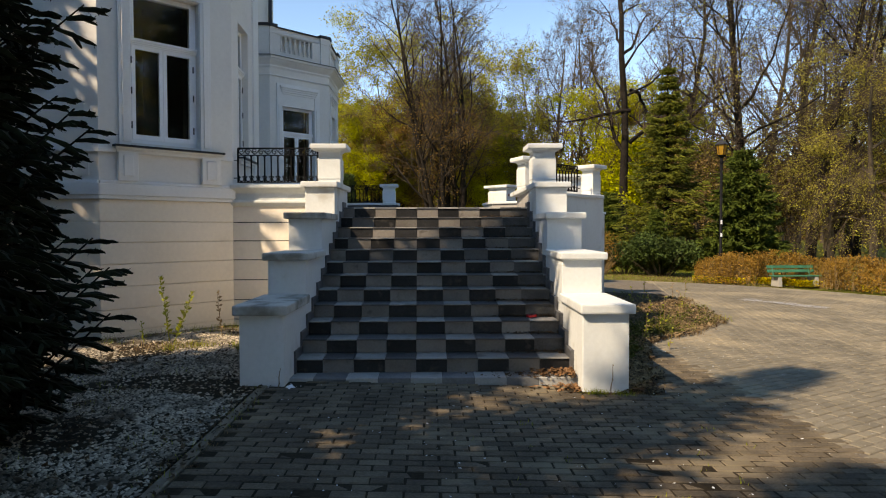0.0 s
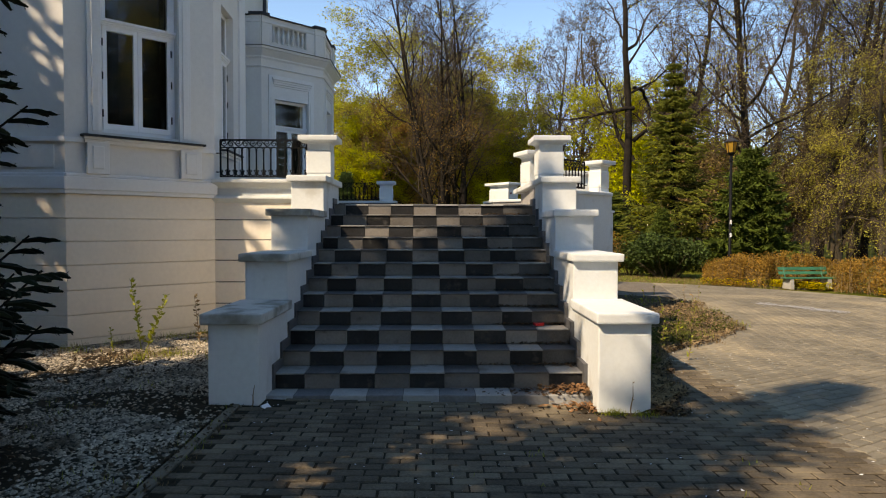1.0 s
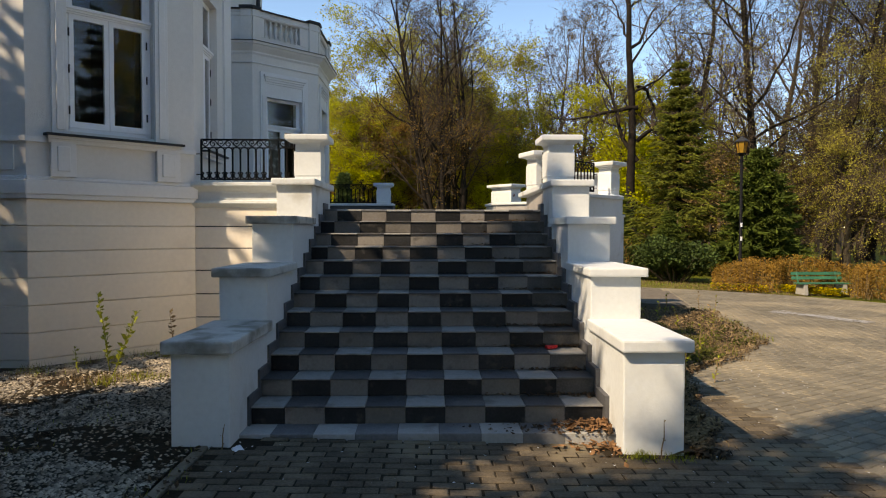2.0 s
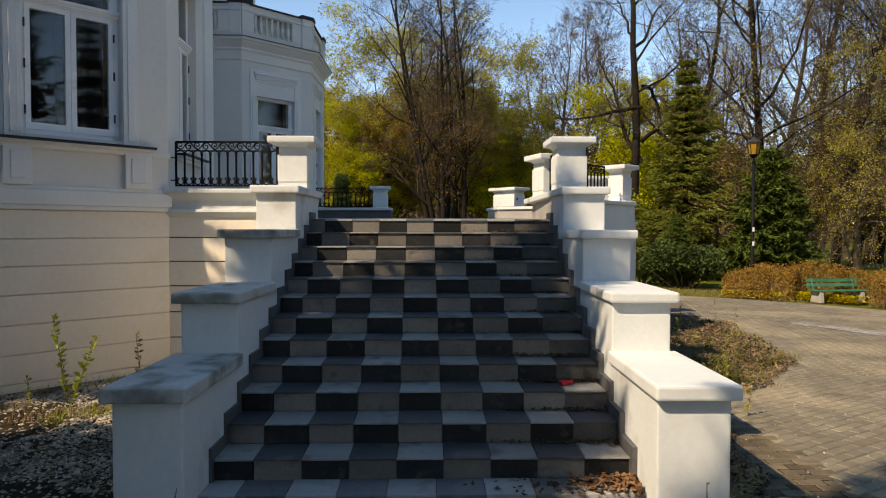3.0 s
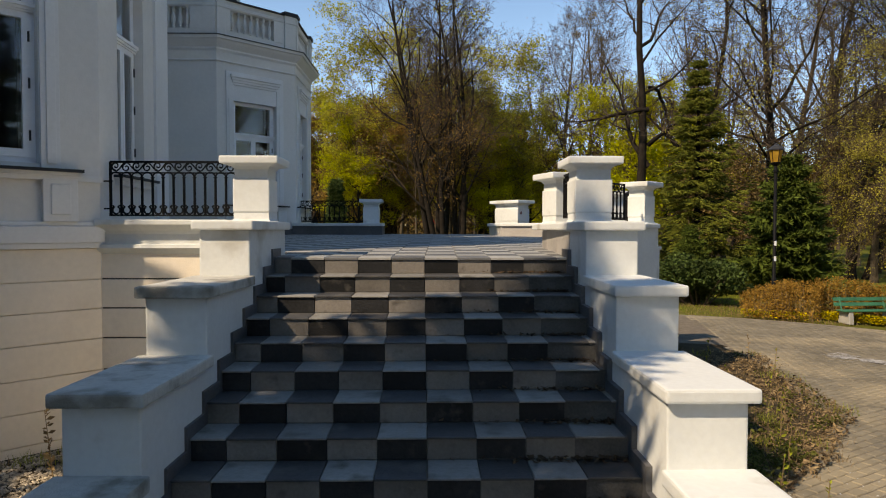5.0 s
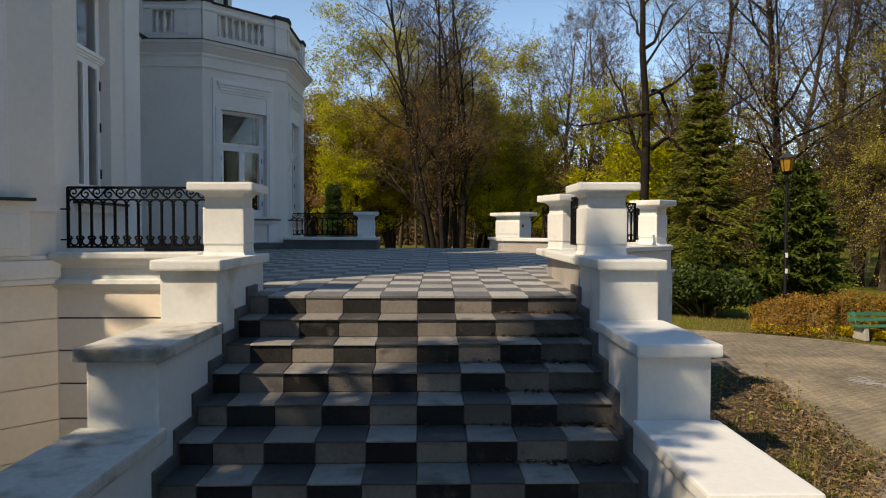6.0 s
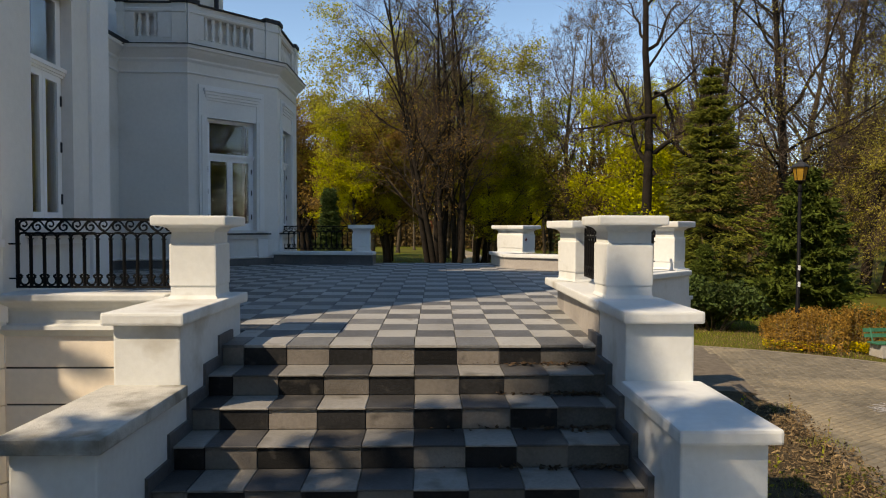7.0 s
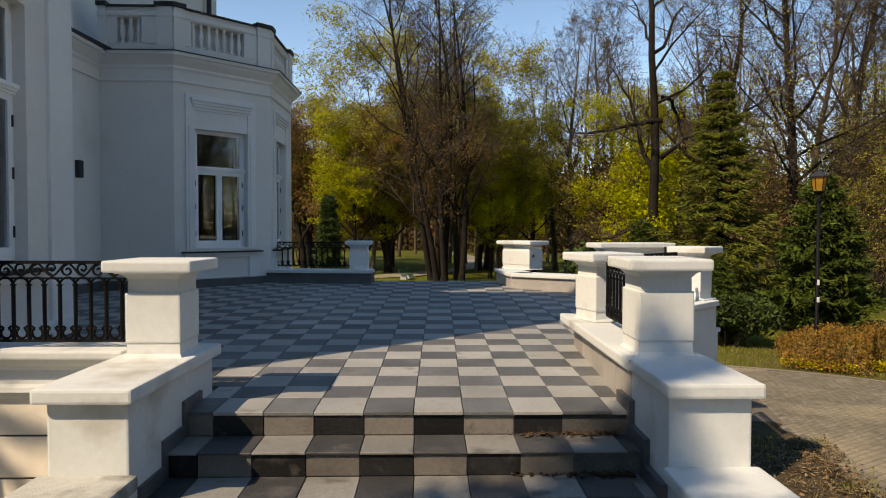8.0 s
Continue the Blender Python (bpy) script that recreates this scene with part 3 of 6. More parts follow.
railing("black wrought-iron railing with scrolls between house and pier", pose(-2.64, 3.53, 0), 1.17, 2.095, 2.612, 0.098)
railing("black wrought-iron railing panel on the slanting parapet", pose(1.99, 5.17, 0, 0, 0, 45.5), 1.37, 2.10, 2.585, 0.098)
railing("black wrought-iron railing panel between two terrace piers", pose(1.845, 3.74, 0, 0, 0, 89), 1.0, 2.10, 2.585, 0.098)
railing("black wrought-iron railing panel between bay and small pier", pose(-2.46, 11.76, 0, 0, 0, -4), 1.38, 2.12, 2.58, 0.105)
railing("black wrought-iron railing panel along the far parapet", pose(3.40, 7.15, 0, 0, 0, 80), 1.2, 2.12, 2.58, 0.105)


# ---- house ----
house = thing("house", "white plastered villa with polygonal bays and a grooved cream base", "house")


def seg_matrix(p0, p1):
    d = (Vector(p1) - Vector(p0))
    a = math.atan2(d.y, d.x)
    return pose(p0[0], p0[1], 0, 0, 0, math.degrees(a)), d.length


def wall_run(p0, p1, z0, z1, openings=(), mat=WALL, thick=0.35, name="wall"):
    """A wall whose outer face runs from p0 to p1 with the outside on the right; openings are (u0, u1, z0, z1)."""
    m, length = seg_matrix(p0, p1)
    sh = Shape()
    us = sorted({0, length, *[u for o in openings for u in o[:2]]})
    zs = sorted({z0, z1, *[z for o in openings for z in o[2:]]})
    solid = lambda i, j: 0 <= i < len(us) - 1 and 0 <= j < len(zs) - 1 and not any(
        o[0] < (us[i] + us[i + 1]) / 2 < o[1] and o[2] < (zs[j] + zs[j + 1]) / 2 < o[3] for o in openings)
    index = {}

    def corner(i, y, j):
        if (i, y, j) not in index:
            index[i, y, j] = len(sh.v)
            sh.v.append((us[i], thick * y, zs[j]))
        return index[i, y, j]
    for i in range(len(us) - 1):
        for j in range(len(zs) - 1):
            if not solid(i, j):
                continue
            sh.f.append((corner(i, 0, j), corner(i + 1, 0, j), corner(i + 1, 0, j + 1), corner(i, 0, j + 1)))
            sh.f.append((corner(i, 1, j), corner(i, 1, j + 1), corner(i + 1, 1, j + 1), corner(i + 1, 1, j)))
            if not solid(i - 1, j):
                sh.f.append((corner(i, 0, j), corner(i, 0, j + 1), corner(i, 1, j + 1), corner(i, 1, j)))
            if not solid(i + 1, j):
                sh.f.append((corner(i + 1, 0, j), corner(i + 1, 1, j), corner(i + 1, 1, j + 1), corner(i + 1, 0, j + 1)))
            if not solid(i, j - 1):
                sh.f.append((corner(i, 0, j), corner(i, 1, j), corner(i + 1, 1, j), corner(i + 1, 0, j)))
            if not solid(i, j + 1):
                sh.f.append((corner(i, 0, j + 1), corner(i + 1, 0, j + 1), corner(i + 1, 1, j + 1), corner(i, 1, j + 1)))
    w = part(name, sh, mat, house)
    w.matrix_basis = m
    return m, length


def on_wall(m, name, shape, mat, label="", round_edges=0.0):
    o = part(name, shape, mat, house, label, round_edges=round_edges)
    o.matrix_basis = m
    return o


def window(m, u0, u1, z0, z1, transom):
    """A white casement pair under a top light, set back in its opening, with a room painted dim behind."""
    w = part("window", Shape().box(u0, 0.10, z0, u0 + 0.055, 0.17, z1).box(u1 - 0.055, 0.10, z0, u1, 0.17, z1).box(u0, 0.10, z0, u1, 0.17, z0 + 0.06)
             .box(u0, 0.10, z1 - 0.06, u1, 0.17, z1).box(u0, 0.075, transom, u1, 0.17, transom + 0.075), WINDOW_WHITE, house, "white-painted wooden window frame")
    w.matrix_basis = m
    part("transom_moulding", Shape().box(u0 - 0.005, 0.045, transom + 0.045, u1 + 0.005, 0.10, transom + 0.078).box(u0, 0.06, transom + 0.02, u1, 0.10, transom + 0.045), WINDOW_WHITE, w)
    mid = (u0 + u1) / 2
    for a, b in ((u0 + 0.05, mid - 0.002), (mid + 0.002, u1 - 0.05)):
        sh = Shape()
        sh.box(a, 0.085, z0 + 0.055, a + 0.05, 0.13, transom).box(b - 0.05, 0.085, z0 + 0.055, b, 0.13, transom)
        sh.box(a + 0.05, 0.085, z0 + 0.055, b - 0.05, 0.13, z0 + 0.125).box(a + 0.05, 0.085, transom - 0.055, b - 0.05, 0.13, transom)
        part("casement", sh, WINDOW_WHITE, w)
        p = part("pane", Shape().box(a + 0.05, 0.104, z0 + 0.125, b - 0.05, 0.110, transom - 0.055), GLASS, w)
        p.visible_shadow = False
        for z in (z0 + 0.2, (z0 + transom) / 2, transom - 0.25):
            x = a - 0.012 if a < mid - 0.1 and a < u0 + 0.1 else b - 0.006
            part("hinge", Shape().tube([(x + 0.008, 0.078, z), (x + 0.008, 0.078, z + 0.09)], 0.009, 6), SHEET, w, "dark hinge")
    for x in (u0 + 0.05, u1 - 0.09):
        part("top_light", Shape().box(x, 0.095, transom + 0.075, x + 0.04, 0.13, z1 - 0.055), WINDOW_WHITE, w)
    p = part("pane", Shape().box(u0 + 0.09, 0.108, transom + 0.075, u1 - 0.09, 0.114, z1 - 0.06), GLASS, w)
    p.visible_shadow = False
    part("curtain", Shape().box(u0 + 0.02, 0.36, z0, u0 + 0.07, 0.40, z1).box(u1 - 0.07, 0.36, z0, u1 - 0.02, 0.40, z1), CURTAIN, w, "drawn-back curtain painted dim like the room")
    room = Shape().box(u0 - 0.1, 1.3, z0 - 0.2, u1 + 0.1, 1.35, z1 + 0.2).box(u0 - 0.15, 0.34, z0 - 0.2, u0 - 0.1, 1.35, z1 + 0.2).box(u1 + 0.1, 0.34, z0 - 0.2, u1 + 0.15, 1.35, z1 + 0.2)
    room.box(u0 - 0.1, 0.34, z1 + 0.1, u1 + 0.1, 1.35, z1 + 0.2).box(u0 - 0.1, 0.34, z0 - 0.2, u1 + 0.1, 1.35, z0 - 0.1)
    part("room", room, INSIDE, w, "interior painted dim behind the glass")
    return w


def surround(m, u0, u1, z0, z1, head, name="surround"):
    """Flat pilaster strips beside an opening, with a moulded head above."""
    for a, b in ((u0 - 0.16, u0 - 0.005), (u1 + 0.005, u1 + 0.16)):
        on_wall(m, "jamb_strip", Shape().box(a, -0.028, z0, b, 0.02, z1 + 0.02), TRIM, "white moulded window surround", 0.004)
        on_wall(m, "jamb_bead", Shape().box(a + 0.045, -0.042, z0 + 0.05, b - 0.035, -0.02, z1 + 0.02), TRIM, round_edges=0.004)
    if not head:
        on_wall(m, "head_strip", Shape().box(u0 - 0.16, -0.028, z1 + 0.02, u1 + 0.16, 0.02, z1 + 0.22), TRIM, round_edges=0.004)
        return
    # the frame runs on above the opening and closes over a flat panel with a stepped head
    for a, b in ((u0 - 0.16, u0 - 0.005), (u1 + 0.005, u1 + 0.16)):
        on_wall(m, "jamb_strip", Shape().box(a, -0.028, z1 + 0.02, b, 0.02, z1 + 0.50), TRIM, round_edges=0.004)
    on_wall(m, "head_strip", Shape().box(u0 - 0.16, -0.028, z1 + 0.50, u1 + 0.16, 0.02, z1 + 0.555), TRIM, round_edges=0.004)
    on_wall(m, "head_panel", Shape().box(u0 - 0.004, -0.012, z1, u1 + 0.004, 0.02, z1 + 0.30), TRIM)
    for k, (a, b, c) in enumerate(((0.30, 0.345, 0.030), (0.345, 0.395, 0.048), (0.395, 0.445, 0.064), (0.445, 0.50, 0.085))):
        on_wall(m, "head_moulding", Shape().box(u0 - 0.02 - 0.02 * k, -c, z1 + a, u1 + 0.02 + 0.02 * k, 0.02, z1 + b), TRIM, round_edges=0.006)


def sill(m, u0, u1, z):
    on_wall(m, "sill", Shape().box(u0, -0.115, z - 0.014, u1, 0.1, z + 0.012), SHEET, "dark sheet-metal sill")
    on_wall(m, "sill_moulding", Shape().box(u0 + 0.02, -0.085, z - 0.045, u1 - 0.02, 0.02, z - 0.014).box(u0 + 0.035, -0.055, z - 0.085, u1 - 0.035, 0.02, z - 0.045), TRIM)


A, B, D = (-4.0, 2.15), (-2.70, 3.45), (-2.79, 5.25)
# top out of view, set by where the house's shadow must end
TOP = 8.9
W1 = (0.405, 1.345, 2.545, 4.55)
m0, l0 = wall_run((-18.0, 2.15), A, 1.80, TOP)
m1, l1 = wall_run(A, B, 1.80, TOP, [W1])
m2, l2 = wall_run(B, D, 1.55, TOP, [(0.42, 1.10, 2.545, 4.55)])
wall_run(D, (-4.9, 5.25), 1.55, TOP)
wall_run((-4.9, 5.25), (-4.9, 10.13), 1.55, 5.6)
# grooved base courses
COURSES = ((-0.1, 0.092), (0.092, 0.376), (0.376, 0.667), (0.667, 0.962), (0.962, 1.240), (1.240, 1.512), (1.512, 1.80))
for m, length in ((m0, l0), (m1, l1)):
    on_wall(m, "base_core", Shape().box(0, 0.026, -0.2, length, 0.3, 1.82), BASE)
    for z0, z1 in COURSES:
        on_wall(m, "course", Shape().box(0.0, 0, z0 + 0.0045, length, 0.1, z1 - 0.0045), BASE, round_edges=0.005)
    on_wall(m, "band", Shape().box(-0.02, -0.05, 1.85, length + 0.02, 0.02, 2.00).box(-0.02, -0.035, 1.80, length + 0.01, 0.02, 1.85).box(0, -0.03, 2.00, length, 0.02, 2.04), TRIM, "white band course", round_edges=0.01)
    on_wall(m, "string_course", Shape().box(-0.01, -0.03, 2.40, length + 0.01, 0.02, 2.455), TRIM)
on_wall(m0, "apron", Shape().box(0.1, -0.02, 2.10, l0 - 0.12, 0.02, 2.36), WALL)
for u0, u1 in ((0.222, 0.472), (1.352, 1.635)):
    on_wall(m1, "apron_block", Shape().box(u0, -0.06, 2.04, u1, 0.02, 2.42), TRIM, round_edges=0.008)
    on_wall(m1, "apron_panel", Shape().box(u0 + 0.06, -0.072, 2.10, u1 - 0.06, -0.05, 2.37), TRIM, round_edges=0.012)
window(m1, *W1, 3.85)
surround(m1, W1[0], W1[1], 2.50, W1[3], False)
sill(m1, 0.165, 1.67, 2.49)
window(m2, 0.42, 1.10, 2.545, 4.55, 3.85)
on_wall(m2, "pilaster", Shape().box(1.40, -0.03, 1.9, 1.79, 0.02, TOP), TRIM)
sill(m2, 0.30, 1.25, 2.49)
on_wall(m2, "band", Shape().box(-0.02, -0.05, 1.95, l2, 0.02, 2.05), TRIM)

C1, C2, C3, C4, C5 = (-4.9, 10.13), (-3.725, 10.13), (-2.48, 11.375), (-2.48, 13.2), (-3.7, 14.45)
W2 = (0.345, 1.295, 2.49, 4.46)
W3 = (0.36, 1.20, 2.49, 4.46)
wall_run(C1, C2, 1.6, 5.6)
n2, _ = wall_run(C2, C3, 1.6, 5.6, [W2])
n3, _ = wall_run(C3, C4, 0.0, 5.6, [W3])
wall_run(C4, C5, 0.0, 5.6)
for m, w in ((n2, W2), (n3, W3)):
    window(m, *w, 3.775)
    surround(m, w[0], w[1], 2.46, w[3], True)
    sill(m, w[0] - 0.24, w[1] + 0.25, 2.425)
    for u in (w[0] - 0.2, w[1] + 0.02):
        on_wall(m, "apron_block", Shape().box(u, -0.045, 1.98, u + 0.2, 0.02, 2.34), TRIM, round_edges=0.008)


def offset_line(pts, o):
    """The plan line pts moved outward (to the right) by o."""
    out = []
    for k, p in enumerate(pts):
        ns = []
        for a, b in ((k - 1, k), (k, k + 1)):
            if a >= 0 and b < len(pts):
                d = (Vector(pts[b]) - Vector(pts[a])).normalized()
                ns.append(Vector((d.y, -d.x)))
        nn = sum(ns, Vector((0, 0)))
        nn = nn / nn.dot(ns[0])
        out.append((p[0] + nn.x * o, p[1] + nn.y * o))
    return out


def moulding(name, pts, profile, mat, label=""):
    """Sweeps a profile of (outward, z) along a plan line."""
    rings = [offset_line(pts, o) for o, z in profile]
    sh = Shape()
    cols = [[(rings[j][k][0], rings[j][k][1], profile[j][1]) for j in range(len(profile))] for k in range(len(pts))]
    sh.loft(cols, closed=True, cap=True)
    return part(name, sh, mat, house, label)


BAY = [(-4.9, 5.3), C1, C2, C3, C4, C5]
BAY_IN = [C1, C2, C3, C4, C5]
moulding("cornice", BAY, [(-0.05, 5.36), (0.0, 5.36), (0.03, 5.40), (0.03, 5.43), (0.07, 5.47), (0.12, 5.52), (0.15, 5.56), (0.18, 5.57), (0.19, 5.625), (-0.05, 5.66)], TRIM, "white moulded cornice")
moulding("cornice_flashing", BAY, [(0.10, 5.632), (0.205, 5.618), (0.205, 5.634), (-0.02, 5.672)], SHEET, "dark sheet-metal flashing")
moulding("frieze_band", BAY, [(-0.05, 5.17), (0.022, 5.17), (0.034, 5.185), (0.034, 5.20), (-0.05, 5.215)], TRIM)
moulding("plinth", BAY, [(-0.05, 1.6), (0.025, 1.6), (0.025, 1.965), (-0.05, 1.975)], PLINTH, "dark grey plinth")
moulding("plinth", [(-2.718, 3.80), D, (-4.9, 5.25)], [(-0.05, 1.6), (0.02, 1.6), (0.02, 1.93), (-0.05, 1.94)], PLINTH, "dark grey plinth")
moulding("base_band", BAY, [(-0.05, 1.98), (0.03, 1.985), (0.03, 2.0), (-0.05, 2.02)], TRIM)
moulding("parapet_base", BAY_IN, [(-0.3, 5.66), (-0.01, 5.66), (-0.01, 5.79), (-0.3, 5.79)], WALL)
moulding("parapet_rail", BAY_IN, [(-0.3, 6.19), (-0.02, 6.19), (0.01, 6.22), (0.01, 6.26), (-0.02, 6.28), (-0.02, 6.36), (-0.3, 6.36)], WALL)
moulding("parapet_flashing", BAY_IN, [(-0.32, 6.362), (0.025, 6.362), (0.025, 6.385), (-0.15, 6.42), (-0.32, 6.40)], SHEET, "dark sheet-metal flashing")
moulding("parapet_back", BAY_IN, [(-0.24, 5.7), (-0.17, 5.7), (-0.17, 6.3), (-0.24, 6.3)], WALL)


def parapet_bay(p0, p1, piers, panel):
    """Pedestals and a row of balusters between them."""
    m, length = seg_matrix(p0, p1)
    for u0, u1 in piers:
        on_wall(m, "parapet_pedestal", Shape().box(u0, -0.035, 5.67, u1, 0.26, 6.36), WALL, round_edges=0.006)
        on_wall(m, "pedestal_flashing", Shape().box(u0 - 0.02, -0.065, 6.362, u1 + 0.02, 0.27, 6.43), SHEET)
        on_wall(m, "pedestal_moulding", Shape().box(u0 - 0.01, -0.05, 6.20, u1 + 0.01, 0.1, 6.25), WALL)
    u0, u1, count = panel
    gap = (u1 - u0) / count
    for k in range(count):
        u = u0 + gap * (k + 0.5)
        prof = [(0.028, 5.79), (0.034, 5.82), (0.022, 5.85), (0.040, 5.92), (0.046, 5.97), (0.036, 6.04), (0.022, 6.10), (0.030, 6.14), (0.034, 6.19)]
        sh = Shape().loft([[(u + r * math.cos(2 * math.pi * j / 8), 0.07 + r * math.sin(2 * math.pi * j / 8), z) for j in range(8)] for r, z in prof])
        on_wall(m, "baluster", sh, WALL)
    for a, b in zip([0.0] + [p[1] for p in piers], [p[0] for p in piers] + [length]):
        lo, hi = max(a, 0), min(b, length)
        if hi - lo > 0.02:
            for x0, x1 in ((lo, max(lo, min(hi, u0))), (max(lo, min(hi, u1)), hi)):
                if x1 - x0 > 0.01:
                    on_wall(m, "parapet_panel", Shape().box(x0, 0.0, 5.78, x1, 0.2, 6.2), WALL)


parapet_bay(C1, C2, [(0.0, 0.12), (0.92, 1.17)], (0.28, 0.68, 3))
parapet_bay(C2, C3, [(0.0, 0.18), (1.50, 1.76)], (0.30, 1.26, 7))
parapet_bay(C3, C4, [(0.0, 0.20), (1.55, 1.82)], (0.35, 1.40, 8))
bay_roof = Shape().prism([(-4.9, 5.3), (-4.7, 10.2), (-3.75, 10.3), (-2.7, 11.4), (-2.7, 13.1), (-3.7, 14.2), (-5.4, 14.2), (-5.4, 5.3)], 5.60, 5.70)
part("roof", bay_roof, SHEET, house, "dark sheet-metal roof over the bay")
# unseen roofs and rear walls, added to keep the sun off the bay
part("bay_roof", Shape().prism([(-18, 2.3), (-4.1, 2.3), (-2.85, 3.5), (-2.85, 5.1), (-5.4, 5.3), (-18, 5.3)], TOP - 0.1, TOP), SHEET, house)
part("main_roof", Shape().prism([(-17.9, 5.4), (-5.5, 5.4), (-5.5, 17.0), (-17.9, 17.0)], 10.4, 10.5), SHEET, house, "unseen main roof slab that blocks the sun")
wall_run((-18.0, 5.3), (-5.25, 5.3), 7.9, 10.55)
# upper storey behind
wall_run((-5.25, 5.3), (-5.25, 17.2), 0.0, 10.55)
wall_run((-5.25, 17.2), (-18.0, 17.2), 0.0, 10.55)
wall_run((-18.0, 17.2), (-18.0, 5.4), 0.0, 10.55, thick=0.3)
wall_run((-18.0, 5.4), (-18.0, 2.15), 0.0, TOP, thick=0.3)
part("downpipe", Shape().tube([(-5.12, 16.2, 0.2), (-5.12, 16.2, 10.5)], 0.06, 10), SHEET, house, "dark downpipe", smooth=True)
part("wall_box", Shape().box(-4.905, 9.36, 3.58, -4.84, 9.50, 3.84), SHEET, house, "small grey meter box", round_edges=0.01)


# ---- trees ----
def bend(d, amount, r):
    return (d + Vector((r.uniform(-1, 1), r.uniform(-1, 1), r.uniform(-1, 1))) * amount).normalized()


def side_of(d, r, angle):
    a = d.cross(Vector((r.uniform(-1, 1), r.uniform(-1, 1), r.uniform(-1, 1)))).normalized()
    return (d * math.cos(radians(angle)) + a * math.sin(radians(angle))).normalized()


def grow(wood, twigs, tips, p, d, length, radius, level, r, plan):
    """One branch and all that springs from it. plan: per level (children, angle, length ratio, wiggle, rise, start)."""
    steps = (10, 6, 4, 2, 1)[level]
    pts, radii = [p], [radius]
    q = p
    kids, angle, ratio, wiggle, rise, start = plan[level]
    for k in range(steps):
        d = bend(d, wiggle, r)
        d = (d + Vector((0, 0, rise))).normalized()
        q = q + d * (length / steps)
        pts.append(q)
        radii.append(max(radius * (1 - 0.86 * (k + 1) / steps), 0.0055))
    (wood if level < 2 else twigs).tube(pts, radii, (9, 6, 4, 3, 3)[level], False)
    if level == len(plan) - 1:
        tips.append((pts[-1], d))
        tips.append((pts[len(pts) // 2], d))
        return
    for k in range(kids):
        f = start + (1 - start) * (k + r.random()) / kids
        i = min(int(f * steps), steps - 1)
        g = f * steps - i
        at = pts[i].lerp(pts[i + 1], g)
        axis = (pts[i + 1] - pts[i]).normalized()
        nd = side_of(axis, r, angle * r.uniform(0.7, 1.3))
        rr = (radii[i] * (1 - g) + radii[i + 1] * g) * r.uniform(0.4, 0.66)
        grow(wood, twigs, tips, at, nd, length * ratio * r.uniform(0.65, 1.25) * (1.12 - 0.45 * f), max(rr, 0.007), level + 1, r, plan)


def limb(wood, twigs, tips, pts, radii, f, azimuth, length, rise, curl, r, plan):
    """One heavy crooked limb from the fraction f of a trunk; rise and curl bend it up or down on its way."""
    i = min(int(f * (len(pts) - 1)), len(pts) - 2)
    q, g = pts[i].lerp(pts[i + 1], f * (len(pts) - 1) - i), radii[i] * 0.62
    a = radians(azimuth)
    d = Vector((math.cos(a), math.sin(a) , rise)).normalized()
    line, rad = [q], [g]
    steps = 9
    for k in range(steps):
        d = bend(d, 0.38, r)
        d = (d + Vector((0, 0, curl * (k + 1) / steps))).normalized()
        q = q + d * (length / steps)
        line.append(q)
        rad.append(g * (1 - 0.8 * (k + 1) / steps))
    wood.tube(line, rad, 7, False)
    for k in range(2, steps + 1):
        for _ in range(2):
            grow(wood, twigs, tips, line[k], side_of((line[k] - line[k - 1]).normalized(), r, r.uniform(30, 65)), length * r.uniform(0.18, 0.32), rad[k] * 0.6, 2, r, plan)


